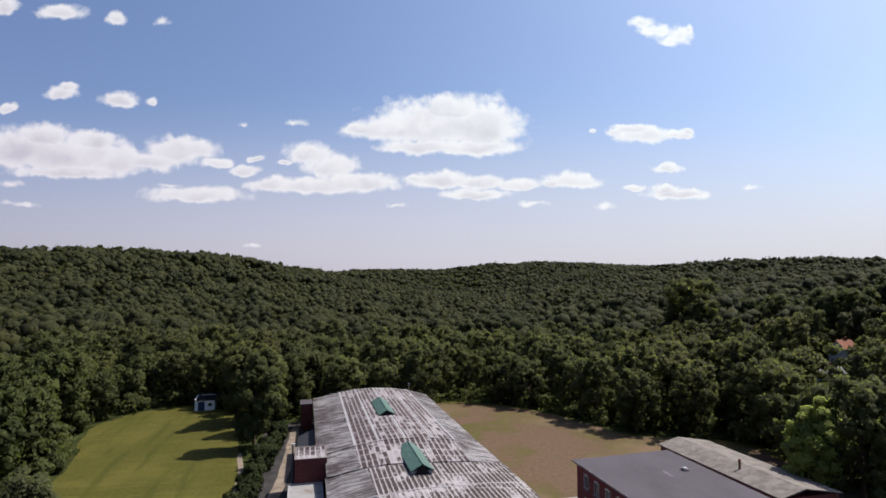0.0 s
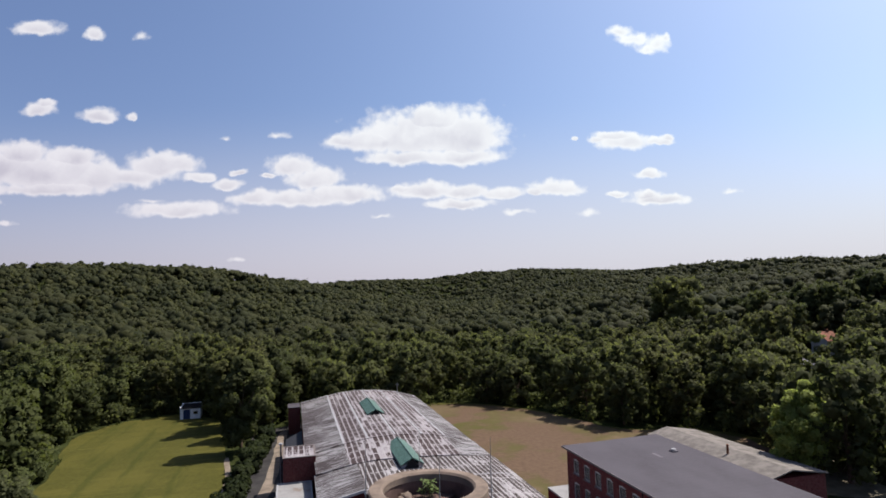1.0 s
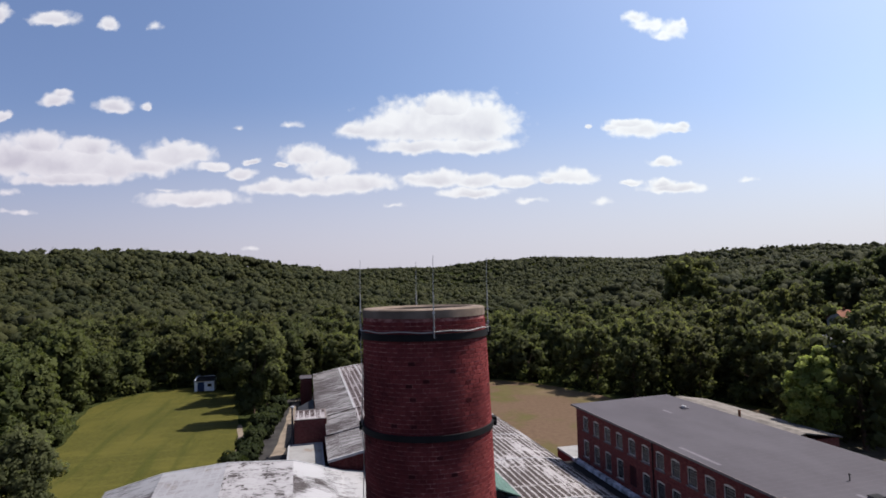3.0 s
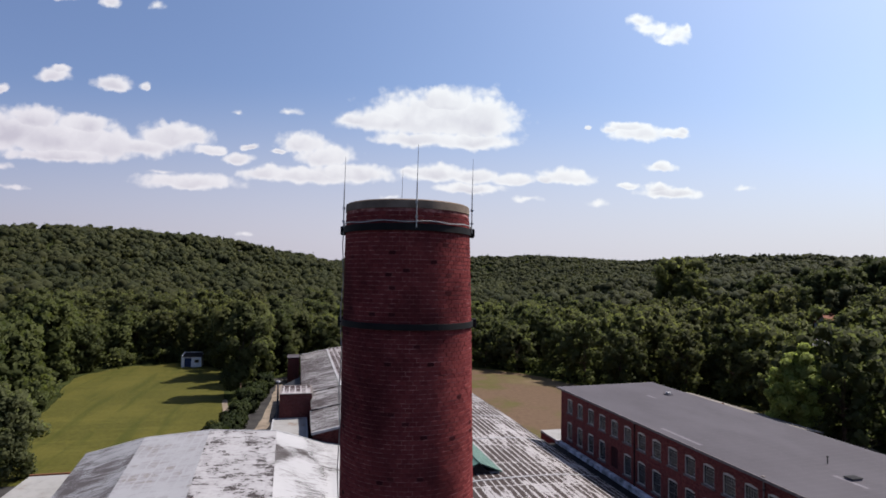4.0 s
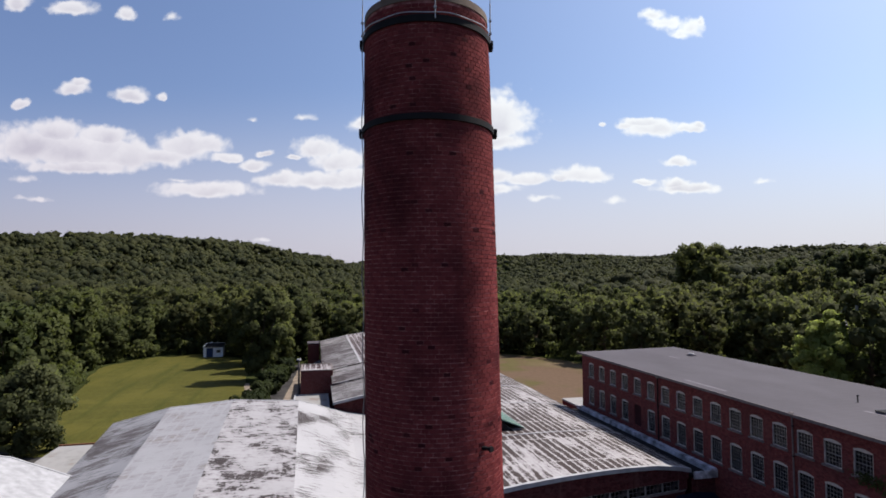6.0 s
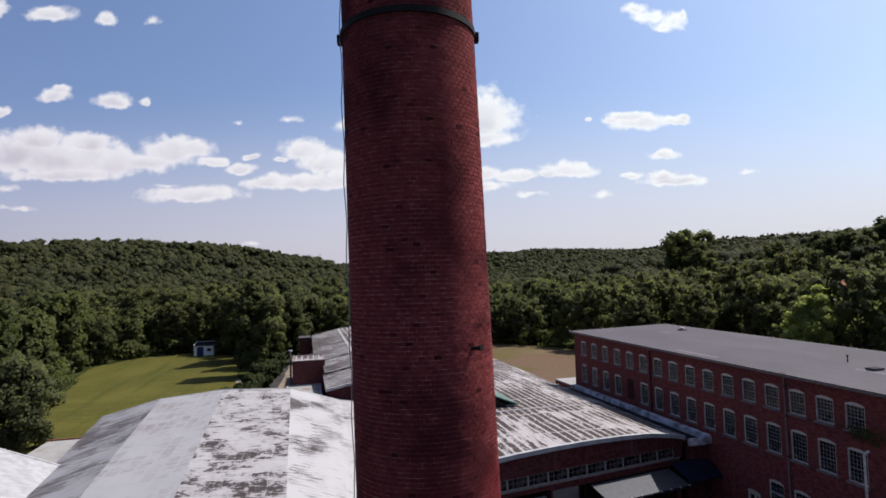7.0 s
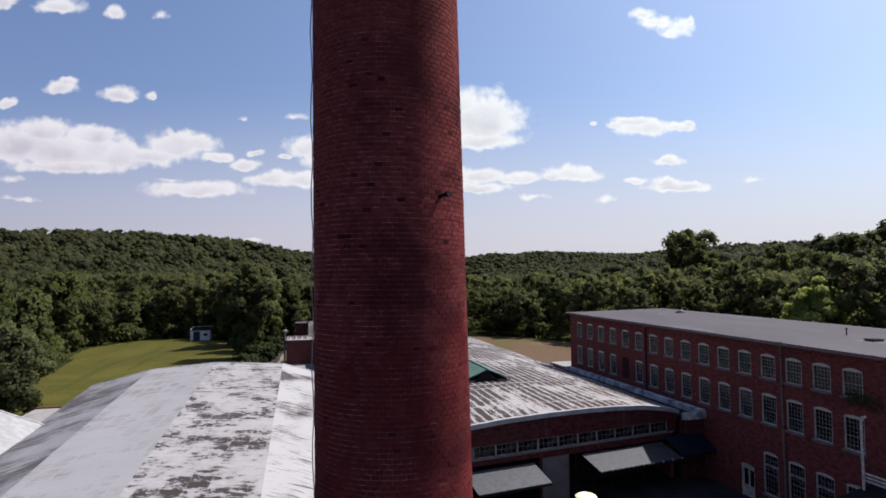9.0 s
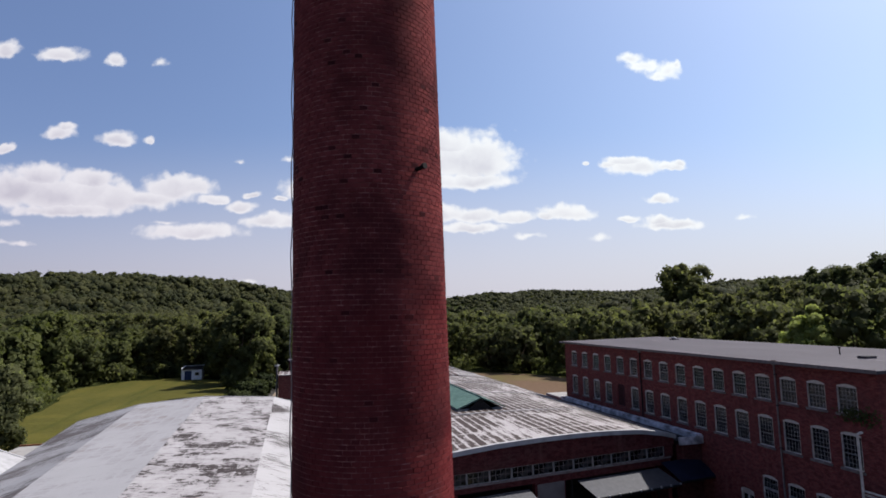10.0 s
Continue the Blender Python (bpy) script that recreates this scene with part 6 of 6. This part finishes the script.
def build_woods():
    rng = random.Random(21)
    kinds = [make_tree(100 + i, h, s, n + 16, 46, 0.42, b, M["leaf"], (0.42, 0.92)) for i, (h, s, n, b) in enumerate(((14.5, 6.9, 32, 1.0), (13.5, 6.2, 28, 0.7), (16, 6.6, 32, 1.2), (12, 6.9, 30, 0.7), (10.5, 5.6, 24, 0.4), (17, 6.2, 32, 1.2), (15, 5.4, 28, 0.8)))]
    shady = [make_tree(140 + i, h, s, n, 55, 0.42, 0.6, M["leaf_dark"]) for i, (h, s, n) in enumerate(((12.5, 6.0, 40), (15, 5.6, 42), (10, 5.0, 34)))]
    spots, tries = [], 0
    while len(spots) < 290 and tries < 40000:
        tries += 1
        ang = rng.uniform(-47, 45)
        r = rng.uniform(55, 208)
        if rng.random() > r / 208:
            continue
        x, y = r * math.sin(radians(ang)), r * math.cos(radians(ang))
        if open_land(x, y):
            continue
        gap = 4.6 + 0.012 * r
        if any((x - p) ** 2 + (y - q) ** 2 < gap * gap for p, q in spots):
            continue
        spots.append((x, y))
        deep = local(x, y)[0] < -34 and local(x, y)[1] < 165
        plant("tree", rng.choice(shady if deep else kinds), x, y, rng.uniform(0.78, 1.15), rng.uniform(0, math.tau), "broadleaf woodland tree in full summer leaf", "woodland trees")
    # far woods, one mass: solid rounded crowns and the loose sprays over them
    g = np.random.default_rng(3)
    vs, fs, ns, count = [], [], [], 0
    cv, cf, cn, solid = [], [], [], 0
    bv, bf = ball()
    rings = [(199, 480, 8.4, 6, 21, 0.56, 2200), (480, 900, 10.5, 4, 12, 1.0, 3400), (900, 1700, 14.0, 3, 4, 2.0, 3600), (1700, 3300, 24.0, 2, 3, 4.5, 6500)]
    for r0, r1, gap, lobes, per, size, most in rings:
        n = min(most, int((r1 * r1 - r0 * r0) * radians(92) / 2 / (gap * gap)))
        rr = np.sqrt(g.uniform(r0 * r0, r1 * r1, n))
        aa = np.radians(g.uniform(-47, 46, n))
        x, y = rr * np.sin(aa), rr * np.cos(aa)
        h = terrain(x, y)
        grow = gap / 8.5
        for k in range(n):
            if rr[k] < 215 and open_land(x[k], y[k]):
                continue
            at = np.array([x[k], y[k], h[k]])
            cs, rs = crown_lobes(g, (12.5 + 3.5 * math.sin(0.031 * x[k] + 1.7 * math.sin(0.024 * y[k])) * math.cos(0.027 * y[k]) + g.uniform(-2.2, 2.2)) * (1 + 0.12 * (grow - 1)), g.uniform(3.8, 9.4) * grow, lobes, 2.0, (0.15, 0.8))
            rs = rs * 1.05
            v, f, nn = leaf_quads(g, cs, rs, per, size, 0.85, 0.5, 0.3)
            ns.append(nn)
            vs.append(v + at)
            fs.append(f + count)
            count += len(v)
            for c, r in zip(cs, rs):
                push = 0.76 + 0.13 * g.normal(size=(len(bv), 1)).clip(-1.5, 1.5)
                cv.append(at + c + bv * push * r * np.array([1, 1, 0.9]))
                cn.append(bv + np.array([0, 0, 0.2]))
                cf.append(bf + solid)
                solid += len(bv)
    cn = np.concatenate(cn)
    cn /= np.linalg.norm(cn, axis=1)[:, None]
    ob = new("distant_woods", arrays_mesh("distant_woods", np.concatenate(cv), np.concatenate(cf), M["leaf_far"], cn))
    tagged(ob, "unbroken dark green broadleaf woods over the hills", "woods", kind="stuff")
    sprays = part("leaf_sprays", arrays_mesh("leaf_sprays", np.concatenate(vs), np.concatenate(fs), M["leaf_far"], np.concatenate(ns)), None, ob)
    tagged(sprays, kind="stuff")


def build_undergrowth():
    """Low growth that fills the foot of the woods and their edges."""
    g = np.random.default_rng(17)
    vs, fs, ns, count, made = [], [], [], 0, 0
    while made < 1700:
        ang, r = g.uniform(-47, 45), math.sqrt(g.uniform(50 ** 2, 235 ** 2))
        x, y = r * math.sin(radians(ang)), r * math.cos(radians(ang))
        if open_land(x, y, 1.2):
            continue
        if not open_land(x, y, 9.0) and g.random() < 0.55:
            continue
        cs, rs = crown_lobes(g, g.uniform(1.8, 4.6), g.uniform(1.4, 2.6), 5, 0.2)
        v, f, nn = leaf_quads(g, cs, rs, 9, 0.42, 0.9, 0.6)
        ns.append(nn)
        vs.append(v + np.array([x, y, float(terrain(x, y))]))
        fs.append(f + count)
        count += len(v)
        made += 1
    ob = new("undergrowth", arrays_mesh("undergrowth", np.concatenate(vs), np.concatenate(fs), M["leaf_brush"], np.concatenate(ns)))
    tagged(ob, "low green brush filling the edge of the woods", "undergrowth", kind="stuff")


def build_single_trees():
    big = make_tree(7, 11.0, 5.4, 70, 200, 0.22, 0.2, M["leaf_pale"], (0.4, 0.9))
    maple = make_tree(8, 14.2, 5.4, 70, 220, 0.23, 0.6, M["leaf_bright"], (0.3, 0.8))
    lawn_tree = make_tree(9, 17.5, 5.0, 28, 300, 0.34, 0.8, M["leaf"])
    tall = make_tree(10, 21.5, 9.2, 56, 120, 0.40, 7.0, M["leaf"], (0.4, 0.95))
    for a, b, s, t in ((-30.2, 70.0, 0.92, 0.3),):
        p = site(a, b).translation
        plant("tree", big, p.x, p.y, s, t, "broad green tree beside the low flat building", "lawn trees")
    for a, b, s in ((67.0, 65.0, 1.0), (79.5, 61.5, 0.72)):
        p = site(a, b).translation
        plant("maple_tree", maple, p.x, p.y, s, a, "light green maple behind the brick mill", "maples")
    for a, b, s in ((-9.5, 109.0, 1.0), (-8.0, 121.0, 0.98), (-5.0, 133.0, 1.0), (-13.5, 130.0, 0.95)):
        p = site(a, b).translation
        plant("tree", lawn_tree, p.x, p.y, s, b, "dense green tree between lawn and track", "lawn trees")
    front = make_tree(12, 7.0, 3.6, 24, 90, 0.34, 0.4, M["leaf"])
    for x, y, s in ((112.0, 152.0, 0.55), (119.5, 152.8, 0.8), (96.5, 145.5, 0.6)):
        plant("tree", front, x, y, s, x, "small bushy tree before the houses", "garden trees")
    plant("tree", tall, 98.5, 210.0, 1.36, 0.5, "tall tree standing above the woods", "woodland trees")
    # big dark trees on the crest of the slope
    crest = make_tree(13, 20.0, 8.0, 52, 95, 0.46, 2.0, M["leaf_dark"], (0.4, 0.92))
    for k, (deg, r) in enumerate(((30.5, 246), (32.4, 236), (34.0, 242), (35.4, 230), (36.8, 238), (38.2, 226), (39.6, 234), (41.0, 228))):
        x, y = r * math.sin(radians(deg)), r * math.cos(radians(deg))
        up = 24.5 + 0.85 * (deg - 30.5) + 1.6 * math.sin(k * 2.3)
        plant("tree", crest, x, y, (up - float(terrain(x, y))) / 20.0, k * 1.9, "big dark broadleaf tree on the crest of the slope", "crest trees")
    # shrubs along the lawn's edge
    rng = random.Random(4)
    shrub = [make_tree(30 + i, 3.6, 2.3, 9, 150, 0.28, 0.3, M["leaf_dark"]) for i in range(3)]
    ring = outline(LAWN, 0.5, 2.0, 6)
    for q in ring:
        if q.x < -14.5 and q.y > 90 and rng.random() < 0.75:
            d = Vector((q.x + 26, q.y - 115, 0)).normalized() * rng.uniform(2.0, 4.5)
            p = site(q.x + d.x, q.y + d.y).translation
            if -30 < q.x + d.x < -20 and q.y + d.y < 153:
                continue
            plant("shrub", rng.choice(shrub), p.x, p.y, rng.uniform(0.6, 1.25), rng.uniform(0, 6), "dark green shrub on the lawn's edge", "lawn shrubs")


def build_shade_hedge():
    # bushes added where only tree shade darkens the strip between lawn and track
    rng = random.Random(14)
    kinds = [make_tree(60 + i, 3.4, 1.9, 9, 150, 0.24, 0.2, M["leaf_shade_hedge"]) for i in range(3)]
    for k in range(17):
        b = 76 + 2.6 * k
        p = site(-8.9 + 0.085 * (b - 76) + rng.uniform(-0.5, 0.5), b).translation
        plant("shrub", rng.choice(kinds), p.x, p.y, rng.uniform(0.7, 1.2), rng.uniform(0, 6), "added bush beside the track, leaves coloured dark for the shade there", "hedge bushes")


build_woods()
build_undergrowth()
build_single_trees()
build_shade_hedge()
build_chimney_bricks(chimney)
